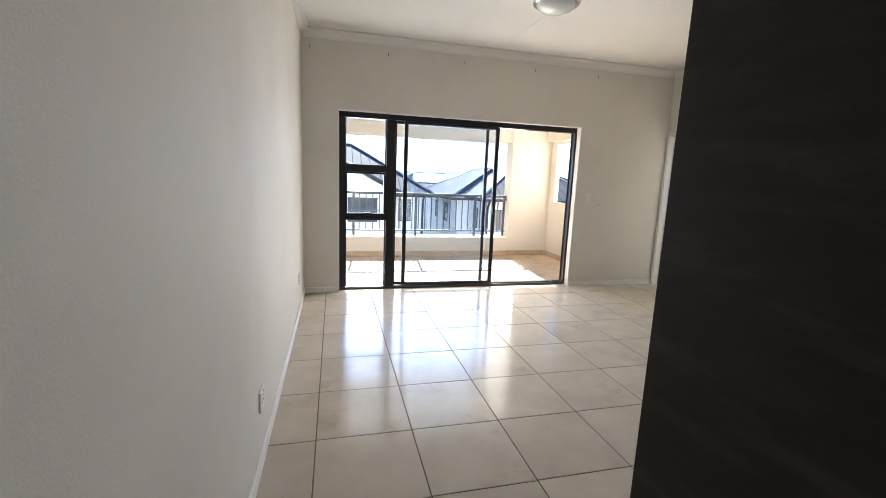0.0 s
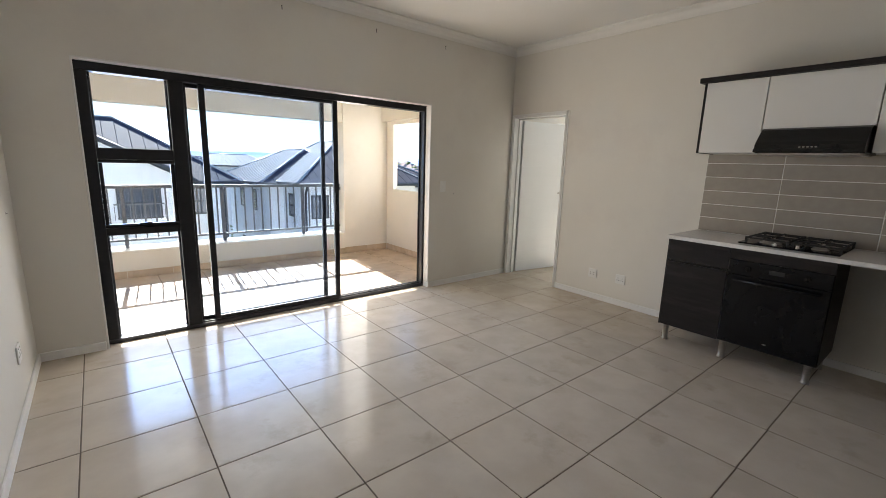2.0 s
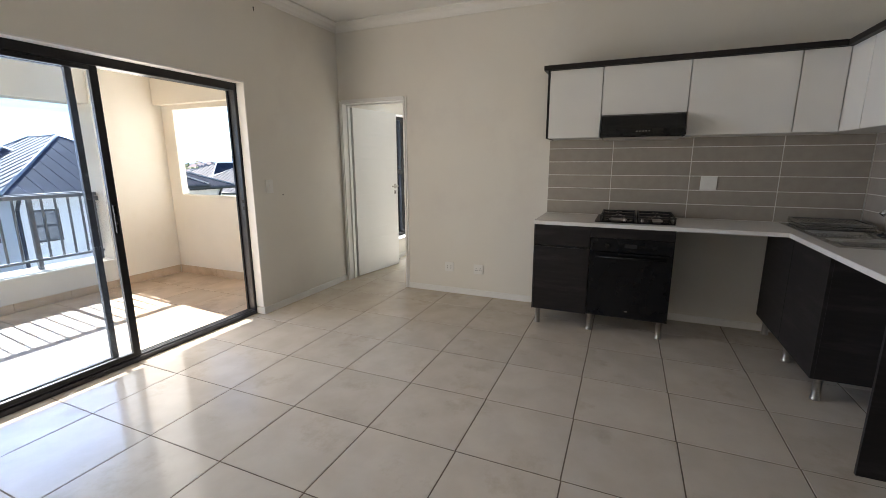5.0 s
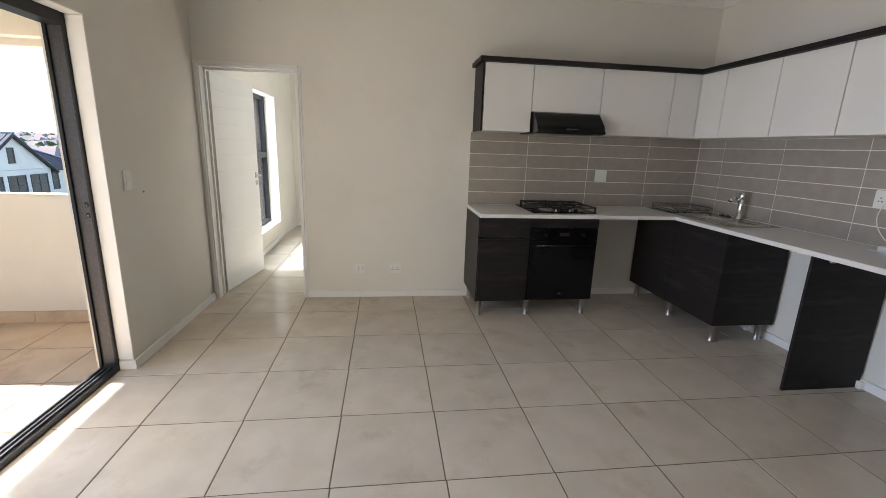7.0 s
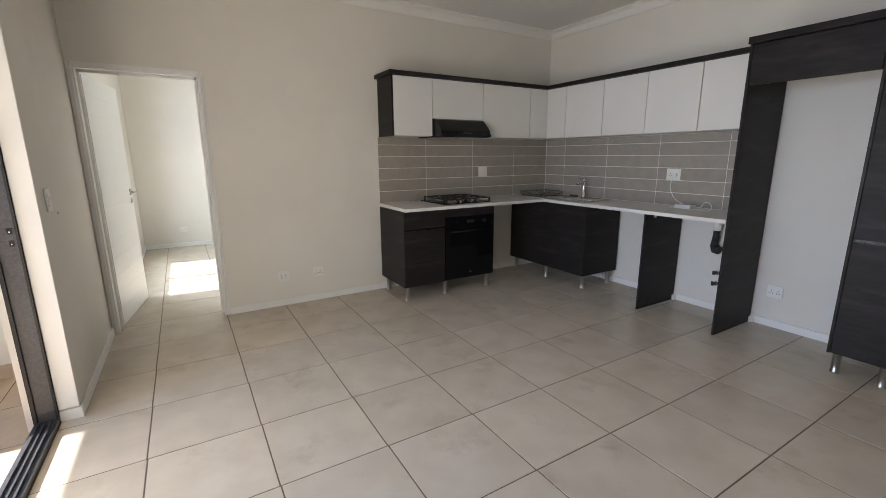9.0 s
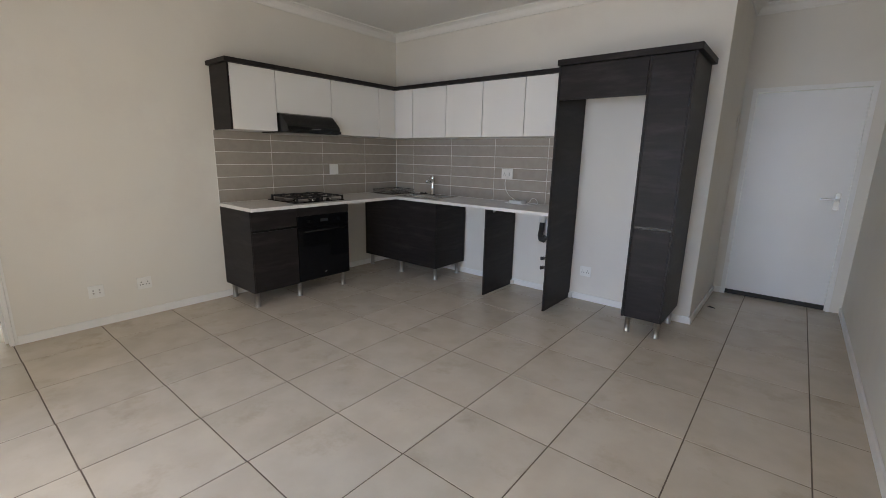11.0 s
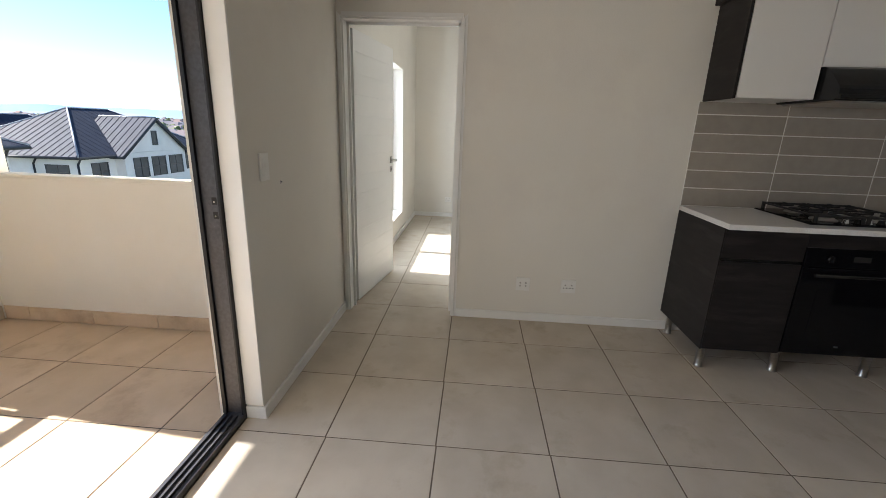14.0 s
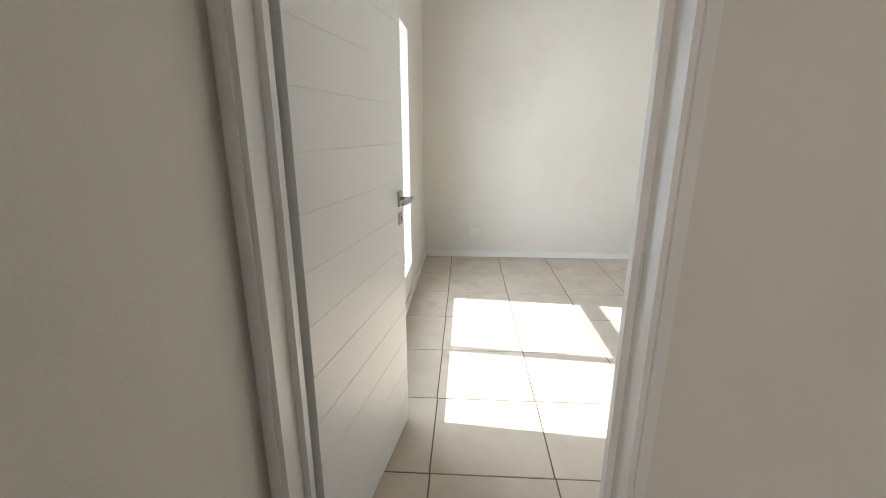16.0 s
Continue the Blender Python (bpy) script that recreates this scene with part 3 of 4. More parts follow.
part("handle", hd, BLACK_ENAMEL, dr)
part("badge", B((-0.0052, 0.287, 0.207, -0.0042, 0.311, 0.215)), STEEL, dr)

# sink unit
sk = thing("sink_cabinet", "charcoal woodgrain corner sink unit with two doors", "cabinet", (3.25, SY, 0))
dep = FY - SY
part("side_panel", B((0, 0.03, Z0, 0.016, dep - 0.0195, Z1), bevel=0.001), DARK_WOOD, sk)
part("side_panel", B((1.15, 0.03, Z0, 1.166, dep - 0.0195, Z1), bevel=0.001), DARK_WOOD, sk)
part("bottom_panel", B((0.016, 0.03, Z0, 1.15, dep - 0.0195, Z0 + 0.016)), DARK_WOOD, sk)
part("door", B((0.0, dep - 0.019, Z0, 0.582, dep, Z1 - 0.004), bevel=0.001), DARK_WOOD, sk)
part("door", B((0.585, dep - 0.019, Z0, 1.166, dep, Z1 - 0.004), bevel=0.001), DARK_WOOD, sk)
legs(sk, ((0.05, dep - 0.06), (0.05, 0.10), (0.585, dep - 0.06), (1.11, dep - 0.06)))

pn = thing("support_panel", "charcoal woodgrain upright panel under the worktop", "panel", (2.580, SY, 0))
part("board", B((0, SD + 0.002, 0.0, 0.018, 0.582, 0.8845), bevel=0.001), DARK_WOOD, pn)
part("foot_bracket", B((-0.03, SD + 0.004, 0.002, -0.0005, SD + 0.034, 0.05), bevel=0.002), PLASTIC, pn, "white plastic corner bracket")
part("bracket", B((-0.014, 0.44, 0.845, -0.0005, 0.47, 0.8845), bevel=0.001), STEEL, pn, "small steel fixing bracket")

# worktop, one piece in an L
wt = thing("worktop", "white speckled stone worktop in an L shape", "worktop", (0, 0, 0.885))
SX, SYO = 3.33, 0.29                             # the sink's corner
HOLES = ((SX + 0.03, SX + 0.33), (SX + 0.37, SX + 0.67))
bm = bmesh.new()
box(bm, 3.829, 0.835, 0, EX - 0.001, 2.556, 0.030)
xs = [1.921, HOLES[0][0], HOLES[0][1], HOLES[1][0], HOLES[1][1], EX - 0.001]
ys = [SY + 0.001, SYO + 0.09, SYO + 0.42, 0.831]
for i in range(5):
    for j in range(3):
        if not (j == 1 and i in (1, 3)):
            box(bm, xs[i], ys[j], 0, xs[i + 1], ys[j + 1], 0.030)
box(bm, 3.829, 0.831, 0, EX - 0.001, 0.835, 0.030)
slab = part("slab", bm, WORKTOP, wt)
part("front_edge", B((3.825, 0.8355, 0.0, 3.8288, 2.556, 0.0295), bevel=0.0012), WORKTOP, wt)
part("front_edge", B((1.921, 0.8312, 0.0, 3.8288, 0.835, 0.0295), bevel=0.0012), WORKTOP, wt)
WTZ = 0.915

# gas hob
hob = thing("gas_hob", "black four-burner gas hob on the worktop", "hob", (3.915, 1.505, WTZ))
part("plate", B((0, 0, 0.0005, 0.50, 0.58, 0.010), bevel=0.004), BLACK_GLASS, hob)
for x, y, r in ((0.14, 0.13, 0.030), (0.38, 0.13, 0.038), (0.14, 0.41, 0.045), (0.38, 0.41, 0.030)):
    bn = part("burner", lathe(bmesh.new(), [(r + 0.022, 0.0101), (r + 0.022, 0.015), (r + 0.006, 0.019), (r + 0.004, 0.026), (r, 0.030)], (x, y, 0), 20), STEEL, hob, "steel burner ring")
    part("burner_cap", lathe(bmesh.new(), [(r, 0.0301), (r + 0.003, 0.033), (r - 0.002, 0.039), (r - 0.012, 0.040)], (x, y, 0), 20), IRON, bn)
for y in (0.13, 0.41):
    g = bmesh.new()
    y0, y1, x0, x1, z = y - 0.125, y + 0.125, 0.03, 0.485, 0.050
    for a, b in (((x0, y0), (x1, y0)), ((x0, y1), (x1, y1)), ((x0, y0), (x0, y1)), ((x1, y0), (x1, y1)), ((0.26, y0), (0.26, y1))):
        box(g, min(a[0], b[0]) - 0.005, min(a[1], b[1]) - 0.005, z - 0.008, max(a[0], b[0]) + 0.005, max(a[1], b[1]) + 0.005, z + 0.002)
    for xc in (0.14, 0.38):
        for dx, dy in ((1, 0), (-1, 0), (0, 1), (0, -1)):
            box(g, xc + dx * 0.022 - 0.004, y + dy * 0.022 - 0.004, z - 0.004, xc + dx * 0.11 + 0.004, y + dy * 0.118 + 0.004, z + 0.006)
    for xx in (x0, x1):
        for yy in (y0, y1):
            box(g, xx - 0.007, yy - 0.007, 0.0101, xx + 0.007, yy + 0.007, z + 0.004)
    part("pan_support", g, IRON, hob, "black cast iron pan support")
for i in range(4):
    kb = lathe(bmesh.new(), [(0.019, 0.0101), (0.019, 0.013), (0.016, 0.015), (0.014, 0.032), (0.012, 0.034)], (0.045, 0.175 + i * 0.062, 0), 16)
    part("knob", kb, CHROME if i % 2 else BLACK_ENAMEL, hob)

# sink with two bowls and drainer, against the corner
sn = thing("double_sink", "stainless steel sink with two bowls and drainer", "sink", (3.33, 0.29, WTZ))
SW, SDP = 1.06, 0.46
bowls = ((0.03, 0.33), (0.37, 0.67))
bm = bmesh.new()
z = 0.005
xs = [0, bowls[0][0], bowls[0][1], bowls[1][0], bowls[1][1], SW]
ys = [0, 0.09, 0.42, SDP]
for i in range(5):
    for j in range(3):
        if j == 1 and i in (1, 3):
            continue
        box(bm, xs[i], ys[j], 0.0003, xs[i + 1], ys[j + 1], z)
part("rim", bm, SINK, sn)
for x0, x1 in bowls:
    bl = bmesh.new()
    rings = []
    for inset, zz in ((0.0015, 0.0052), (0.004, 0.002), (0.010, -0.010), (0.022, -0.120), (0.040, -0.145), (0.10, -0.150)):
        rings.append([bl.verts.new(q) for q in ((x0 + inset, 0.09 + inset, zz), (x1 - inset, 0.09 + inset, zz), (x1 - inset, 0.42 - inset, zz), (x0 + inset, 0.42 - inset, zz))])
    for ra, rb in zip(rings, rings[1:]):
        for i in range(4):
            bl.faces.new((ra[i], ra[(i + 1) % 4], rb[(i + 1) % 4], rb[i]))
    bl.faces.new(rings[-1])
    bb = part("bowl", bl, SINK, sn)
    part("drain", lathe(bmesh.new(), [(0.04, -0.1498), (0.04, -0.147), (0.03, -0.1465), (0.028, -0.148)], ((x0 + x1) / 2, 0.255, 0), 20), CHROME, bb)
for i in range(9):
    part("drainer_ridge", B((0.73 + i * 0.034, 0.07, 0.0051, 0.742 + i * 0.034, 0.41, 0.009), bevel=0.0015), SINK, sn)
for i, (dx, dy, rz) in enumerate(((0, 0, 0), (0.012, -0.008, 3), (-0.010, 0.010, -4))):
    tr = thing("wire_rack", "flat grey metal rack stacked on the drainer", "rack", (4.215 + dx, 0.50 + dy, WTZ + 0.0095 + i * 0.016), "stacked metal racks", rz=rz)
    part("rim", B((-0.17, -0.20, 0, 0.17, -0.188, 0.014), (-0.17, 0.188, 0, 0.17, 0.20, 0.014), (-0.17, -0.188, 0, -0.158, 0.188, 0.014), (0.158, -0.188, 0, 0.17, 0.188, 0.014), bevel=0.002), SINK, tr)
    for k in range(13):
        part("slat", B((-0.158, -0.176 + k * 0.0275, 0.003, 0.158, -0.158 + k * 0.0275, 0.009)), SINK, tr)
tp = thing("mixer_tap", "chrome single-lever mixer tap behind the sink", "tap", (3.715, 0.322, WTZ + 0.005))
part("base", lathe(bmesh.new(), [(0.030, 0.0003), (0.030, 0.007), (0.025, 0.012), (0.0235, 0.140), (0.0255, 0.150), (0.0255, 0.172)]), CHROME, tp)
part("spout", pipe(bmesh.new(), [(0, 0.008, 0.150), (0, 0.05, 0.172), (0, 0.09, 0.172), (0, 0.112, 0.150)], 0.016, 14), CHROME, tp)
lv = bmesh.new()
lathe(lv, [(0.0255, 0.1735), (0.0265, 0.190), (0.0255, 0.208), (0.020, 0.222), (0.010, 0.229)])
box(lv, -0.010, 0.010, 0.208, 0.010, 0.066, 0.222, bevel=0.004)
part("lever", lv, CHROME, tp)
for x in (3.81, 3.87):
    pl = thing("sink_plug", "small black sink plug lying behind the sink", "plug", (x, 0.345, WTZ + 0.0051), "sink plugs")
    part("disc", lathe(bmesh.new(), [(0.026, 0.0), (0.028, 0.005), (0.02, 0.012), (0.006, 0.014), (0.006, 0.022)], n=16), RUBBER, pl)

# wall units
UZ0, UZ1, UX, UY = 1.585, 2.125, 4.10, 0.58


def wall_unit(label, x0, y0, x1, y1, face, z0=UZ0, end=False, group="white wall cupboards"):
    """A wall cupboard; face 'x' looks along -x, face 'y' along +y."""
    u = thing("wall_cabinet", label, "cabinet", (x0, y0, 0), group)
    dx, dy = x1 - x0, y1 - y0
    if face == "x":
        part("body", B((0.0195, 0.001, z0, dx - 0.001, dy - 0.001, UZ1)), DARK_WOOD if end else WHITE_DOOR, u)
        part("door", B((0, 0.0025, z0, 0.0185, dy - 0.0025, UZ1 - 0.002), bevel=0.001), WHITE_DOOR, u)
    else:
        part("body", B((0.001, 0.001, z0, dx - 0.001, dy - 0.0195, UZ1)), WHITE_DOOR, u)
        part("door", B((0.0025, dy - 0.0185, z0, dx - 0.0025, dy, UZ1 - 0.002), bevel=0.001), WHITE_DOOR, u)
    return u


end = thing("end_panel", "charcoal woodgrain end panel of the wall cupboards", "panel", (UX, 2.520, 0))
part("board", B((0.0, 0, UZ0 - 0.004, EX - UX - 0.001, 0.016, UZ1), bevel=0.001), DARK_WOOD, end)
wall_unit("white flat wall cupboard beside the hood", UX, 2.104, EX, 2.519, "x")
wall_unit("short white wall cupboard above the hood", UX, 1.492, EX, 2.102, "x", 1.755)
wall_unit("wide white flat wall cupboard", UX, 0.837, EX, 1.490, "x")
wall_unit("narrow white corner wall cupboard", UX, UY + 0.002, EX, 0.835, "x")
for xa, xb in ((3.812, 4.098), (3.318, 3.81), (2.842, 3.316), (2.360, 2.840), (1.922, 2.358)):
    wall_unit("narrow white corner wall cupboard" if xb > 4 else "white flat wall cupboard over the sink run", xa, SY, xb, UY, "y")
corner = thing("corner_filler", "white filler in the corner of the wall cupboards", "filler", (UX + 0.001, SY, 0))
part("board", B((0, 0.001, UZ0, EX - UX - 0.002, UY - SY - 0.001, UZ1)), WHITE_DOOR, corner)
cr = thing("crown_moulding", "charcoal woodgrain top moulding over the wall cupboards", "moulding", (0, 0, UZ1))
part("long_piece", B((UX - 0.035, UY + 0.035, 0.0005, EX - 0.001, 2.566, 0.038), bevel=0.003), DARK_WOOD, cr)
part("short_piece", B((1.921, SY + 0.001, 0.0005, EX - 0.001, UY + 0.034, 0.038), bevel=0.003), DARK_WOOD, cr)

# cooker hood
hd = thing("cooker_hood", "black slim cooker hood under a short cupboard", "hood", (UX, 1.502, 0))
part("canopy", prism(bmesh.new(), [(0.33, 1.575), (0.33, 1.7545), (0.0, 1.7545), (-0.035, 1.742), (-0.135, 1.650), (-0.147, 1.632), (-0.147, 1.600), (-0.120, 1.575)], "y", 0.002, 0.588), BLACK_ENAMEL, hd)
part("underside", B((-0.115, 0.02, 1.566, 0.30, 0.57, 1.5745)), STEEL, hd, "pale metal grease filter")
part("visor", B((-0.168, 0.0, 1.580, -0.138, 0.590, 1.606), bevel=0.005), BLACK_ENAMEL, hd)
for i in range(5):
    part("button", B((-0.1495, 0.235 + i * 0.022, 1.612, -0.1473, 0.247 + i * 0.022, 1.618)), STEEL, hd)

# fridge housing and tall unit
TX0, TX1, TF = 0.918, 1.22, 0.83
fp = thing("fridge_panel", "tall charcoal woodgrain panel beside the fridge space", "panel", (1.902, SY, 0))
part("board", B((0, SD + 0.002, 0, 0.018, TF - SY - 0.0015, UZ1), bevel=0.0008), DARK_WOOD, fp)
part("foot_bracket", B((-0.03, SD + 0.004, 0.002, -0.0005, SD + 0.034, 0.05), bevel=0.002), PLASTIC, fp, "white plastic corner bracket")
part("edge_band", B((0.0005, TF - SY - 0.0014, 0.0005, 0.0175, TF - SY, UZ1 - 0.0005)), DARK_WOOD, fp)
bh = thing("bridge_cabinet", "charcoal woodgrain cupboard bridging the fridge space", "cabinet", (TX1 + 0.002, SY, 0))
part("body", B((0, 0.001, 1.945, 0.678, TF - SY - 0.0195, UZ1 - 0.001)), DARK_WOOD, bh)
part("door", B((0.002, TF - SY - 0.019, 1.858, 0.676, TF - SY, UZ1 - 0.003), bevel=0.001), DARK_WOOD, bh)
tc = thing("tall_cabinet", "tall narrow charcoal woodgrain pantry cupboard on legs", "cabinet", (TX0, SY, 0))
d = TF - SY
part("body", B((0.016, SD + 0.002, Z0, TX1 - TX0 - 0.017, d - 0.0195, UZ1 - 0.001)), DARK_WOOD, tc)
part("side_panel", B((0, SD + 0.002, Z0, 0.0155, d, UZ1 - 0.001), bevel=0.001), DARK_WOOD, tc)
part("side_panel", B((TX1 - TX0 - 0.0165, SD + 0.002, Z0 - 0.004, TX1 - TX0, d, UZ1 - 0.001), bevel=0.001), DARK_WOOD, tc)
part("lower_door", B((0.017, d - 0.019, Z0, TX1 - TX0 - 0.019, d - 0.001, 0.868), bevel=0.001), DARK_WOOD, tc)
part("upper_door", B((0.017, d - 0.019, 0.888, TX1 - TX0 - 0.019, d - 0.001, UZ1 - 0.003), bevel=0.001), DARK_WOOD, tc)
part("grip_rail", B((0.017, d - 0.0191, 0.8685, TX1 - TX0 - 0.019, d - 0.010, 0.8875)), BLACK_ENAMEL, tc)
legs(tc, ((0.04, d - 0.07), (0.262, d - 0.07), (0.04, 0.10), (0.262, 0.10)))
ct = thing("tall_crown_moulding", "charcoal woodgrain top moulding over the pantry", "moulding", (0, 0, UZ1))
part("board", B((TX0 - 0.035, SY + 0.001, 0.0005, 1.920, TF + 0.035, 0.045), bevel=0.003), DARK_WOOD, ct)


# ---- sockets, switches, small things ----
def plate(name, label, at, normal, w, h, kind="socket"):
    """A wall plate; built facing -y, then turned to face away from its wall."""
    turn = {"-x": -90, "+x": 90, "-y": 0, "+y": 180}[normal]
    s = thing(name, label, "switch" if kind == "switch" else "socket", at, rz=turn)
    pl = part("plate", B((-w / 2, -0.010, -h / 2, w / 2, -0.0005, h / 2), bevel=0.003), PLASTIC, s)
    if kind == "switch":
        rk = part("rocker", B((-0.026, -0.0135, -0.042, 0.026, -0.0103, 0.040), bevel=0.0015), PLASTIC, pl)
        part("button", tube(bmesh.new(), (0, -0.0136, 0.010), (0, -0.0170, 0.010), 0.0095, 0.0085, n=18), PLASTIC, rk)
    elif kind == "three_pin":
        for sx in (-1, 1):
            cx = sx * w * 0.22
            for px, pz in ((0, 0.010), (-0.010, -0.012), (0.010, -0.012)):
                part("pin_hole", tube(bmesh.new(), (cx + px, -0.0102, pz), (cx + px, -0.0109, pz), 0.0042, n=10), DARK_HOLE, pl)
            part("rocker", B((cx - 0.007, -0.0135, 0.024, cx + 0.007, -0.0103, 0.036), bevel=0.001), PLASTIC, pl)
    elif kind == "aerial":
        for sx in (-1, 1):
            for pz in (-0.011, 0.011):
                part("jack", tube(bmesh.new(), (sx * 0.02, -0.0103, pz), (sx * 0.02, -0.016, pz), 0.006, n=12), STEEL, pl)
    return s


plate("aerial_socket", "white aerial outlet plate with four round jacks", (EX, 3.560, 0.285), "-x", 0.10, 0.10, "aerial")
plate("power_socket", "white double power socket low on the wall", (EX, 3.232, 0.285), "-x", 0.105, 0.10, "three_pin")
plate("power_socket", "white double power socket low on the wall", (WX, 4.207, 0.33), "+x", 0.105, 0.10, "three_pin")
plate("power_socket", "white double power socket beside the entrance", (WX, 1.94, 0.305), "+x", 0.105, 0.10, "three_pin")
plate("power_socket", "white double power socket on the bedroom wall", (BX1, 4.362, 0.275), "-x", 0.10, 0.08, "three_pin")
plate("power_socket", "white double power socket in the fridge space", (1.76, SY, 0.295), "+y", 0.11, 0.10, "three_pin")
plate("light_switch", "white rocker light switch beside the sliding door", (3.318, NY, 1.176), "-y", 0.080, 0.122, "switch")
plate("blank_plate", "white blank plate on the splashback", (EX - 0.009, 1.252, 1.213), "-x", 0.118, 0.112, "blank")
ps = plate("power_socket", "white double socket with a plug on the splashback", (2.712, SY + 0.009, 1.208), "+y", 0.135, 0.112, "three_pin")
part("plug", B((0.012, -0.045, -0.020, 0.048, -0.0145, 0.014), bevel=0.005), PLASTIC, ps, "white plug")
plate("intercom", "white plastic entry box high on the wall", (HX, -0.87, 1.76), "-x", 0.075, 0.14, "blank")

rt = thing("network_router", "small white router box on the worktop", "router", (2.515, 0.34, WTZ))
part("case", B((-0.075, -0.05, 0.0005, 0.075, 0.05, 0.030), bevel=0.006), PLASTIC, rt)
for i in range(5):
    part("vent", B((-0.04 + i * 0.018, -0.03, 0.0302, -0.034 + i * 0.018, 0.03, 0.0308)), DARK_HOLE, rt)


def cable(name, label, points, r=0.003, mat=PLASTIC):
    cu = bpy.data.curves.new(name, "CURVE")
    cu.dimensions, cu.bevel_depth, cu.bevel_resolution, cu.resolution_u = "3D", r, 2, 8
    sp = cu.splines.new("BEZIER")
    sp.bezier_points.add(len(points) - 1)
    for b, p in zip(sp.bezier_points, points):
        b.co, b.handle_left_type, b.handle_right_type = p, "AUTO", "AUTO"
    cu.materials.append(mat)
    return tagged(new(name, cu), label, "cable")


cable("router_cable", "thin white cable from plug to router", [(2.690, 0.288, 1.19), (2.700, 0.30, 1.09), (2.655, 0.275, 0.98), (2.60, 0.275, 0.95), (2.54, 0.275, 0.925), (2.515, 0.288, 0.928)])
cable("spare_cable", "loose white cable coiled beside the router", [(2.438, 0.36, 0.925), (2.39, 0.33, 0.93), (2.36, 0.29, 0.975), (2.32, 0.28, 0.95), (2.30, 0.33, 0.919), (2.37, 0.42, 0.919), (2.50, 0.43, 0.919), (2.62, 0.41, 0.919)])

# drain pipe and valves under the worktop
dp = thing("drain_pipe", "black flexible drain hose hooked to a white outlet", "pipe", (2.235, SY, 0))
part("outlet", pipe(bmesh.new(), [(0, 0.002, 0.79), (0, 0.05, 0.79)], 0.026, 16), PLASTIC, dp, "white plastic outlet")
part("collar", lathe(bmesh.new(), [(0.03, 0.74), (0.03, 0.83), (0.026, 0.835)], (0, 0.06, 0)), PLASTIC, dp)
bm = bmesh.new()
pts = [(0.0, 0.06, 0.74), (0.004, 0.062, 0.66), (0.012, 0.066, 0.60), (-0.004, 0.075, 0.565), (-0.035, 0.08, 0.56), (-0.055, 0.08, 0.60)]
pipe(bm, pts, 0.026, 14)
for p in pts[1:-1]:
    bmesh.ops.create_uvsphere(bm, u_segments=14, v_segments=8, radius=0.0262, matrix=Matrix.Translation(p))
part("hose", bm, RUBBER, dp, "black rubber hose")
for z in (0.35, 0.25):
    v = thing("stop_valve", "small dark metal stop valve on the wall", "valve", (2.215, SY, z), "stop valves")
    part("flange", lathe(bmesh.new(), [(0.022, 0.0), (0.022, 0.004), (0.014, 0.008)], n=16), CHROME, v).matrix_basis = pose(0, 0.0005, 0, -90)
    part("body", tube(bmesh.new(), (0, 0.008, 0), (0, 0.065, 0), 0.011), IRON, v)
    part("tap_handle", B((-0.02, 0.04, -0.006, 0.02, 0.052, 0.024), bevel=0.004), IRON, v)
wv = thing("waste_trap", "grey plastic waste fitting under the sink unit", "pipe", (3.42, SY + 0.0, 0.05))
part("elbow", pipe(bmesh.new(), [(0, 0.016, 0), (0, 0.10, 0), (0, 0.10, 0.05)], 0.024, 14), PLASTIC, wv)

# ceiling lamp
lp = thing("ceiling_light", "round opal glass ceiling light with chrome ring", "lamp", (1.85, 3.33, CEIL))
part("ring", lathe(bmesh.new(), [(0.172, -0.0005), (0.188, -0.012), (0.192, -0.040), (0.184, -0.060), (0.162, -0.064), (0.150, -0.054)], n=40), CHROME, lp, "polished chrome ring")
part("shade", lathe(bmesh.new(), [(0.158, -0.056), (0.148, -0.080), (0.120, -0.104), (0.08, -0.120), (0.03, -0.127)], n=40), OPAL, lp, "frosted opal glass bowl")

# fixings left in the walls
for i, x in enumerate((-0.143, 0.683, 1.548, 2.444, 3.30)):
    s = thing("wall_plug", "small dark screw stuck in the wall plaster", "screw", (x, NY, 2.68), "screws under the cornice")
    part("shank", tube(bmesh.new(), (0, -0.012, 0), (0, -0.0005, 0.002), 0.003, n=8), IRON, s)
    part("drop", B((-0.003, -0.013, -0.030, 0.003, -0.010, 0.004)), IRON, s)
for x, y, z, ax in ((3.484, NY, 1.090, "y"), (WX, 4.60, 1.07, "x")):
    s = thing("wall_hole", "small dark drilled hole in the plaster", "hole", (x, y, z))
    e = (0, -0.001, 0) if ax == "y" else (0.001, 0, 0)
    part("rim", tube(bmesh.new(), (e[0] * 0.2, e[1] * 0.2, -0.001), (e[0], e[1], -0.001), 0.0100, 0.0092, n=7), TOWN_WALL, s, "chipped plaster round the hole")
    part("bore", tube(bmesh.new(), e, (e[0] * 1.4, e[1] * 1.4, 0.001), 0.0078, n=9), DARK_HOLE, s)

# a scrap left on the hall floor
scrap = thing("floor_scrap", "small dark scrap of wire lying on the tiles", "debris", (0.728, -0.38, 0.0))
part("wire", pipe(bmesh.new(), [(-0.03, 0.0, 0.004), (-0.008, 0.014, 0.012), (0.012, 0.004, 0.016), (0.030, -0.010, 0.005)], 0.004, 8), IRON, scrap)
part("clip", B((-0.008, -0.018, 0.0005, 0.016, -0.004, 0.008), bevel=0.002), IRON, scrap)

# ---- outside ----
GZ = -6.5
structure("ground", B((-2500, -2500, GZ - 1, 2500, 2500, GZ)), GRASS, "dry grass ground below the building", "ground")


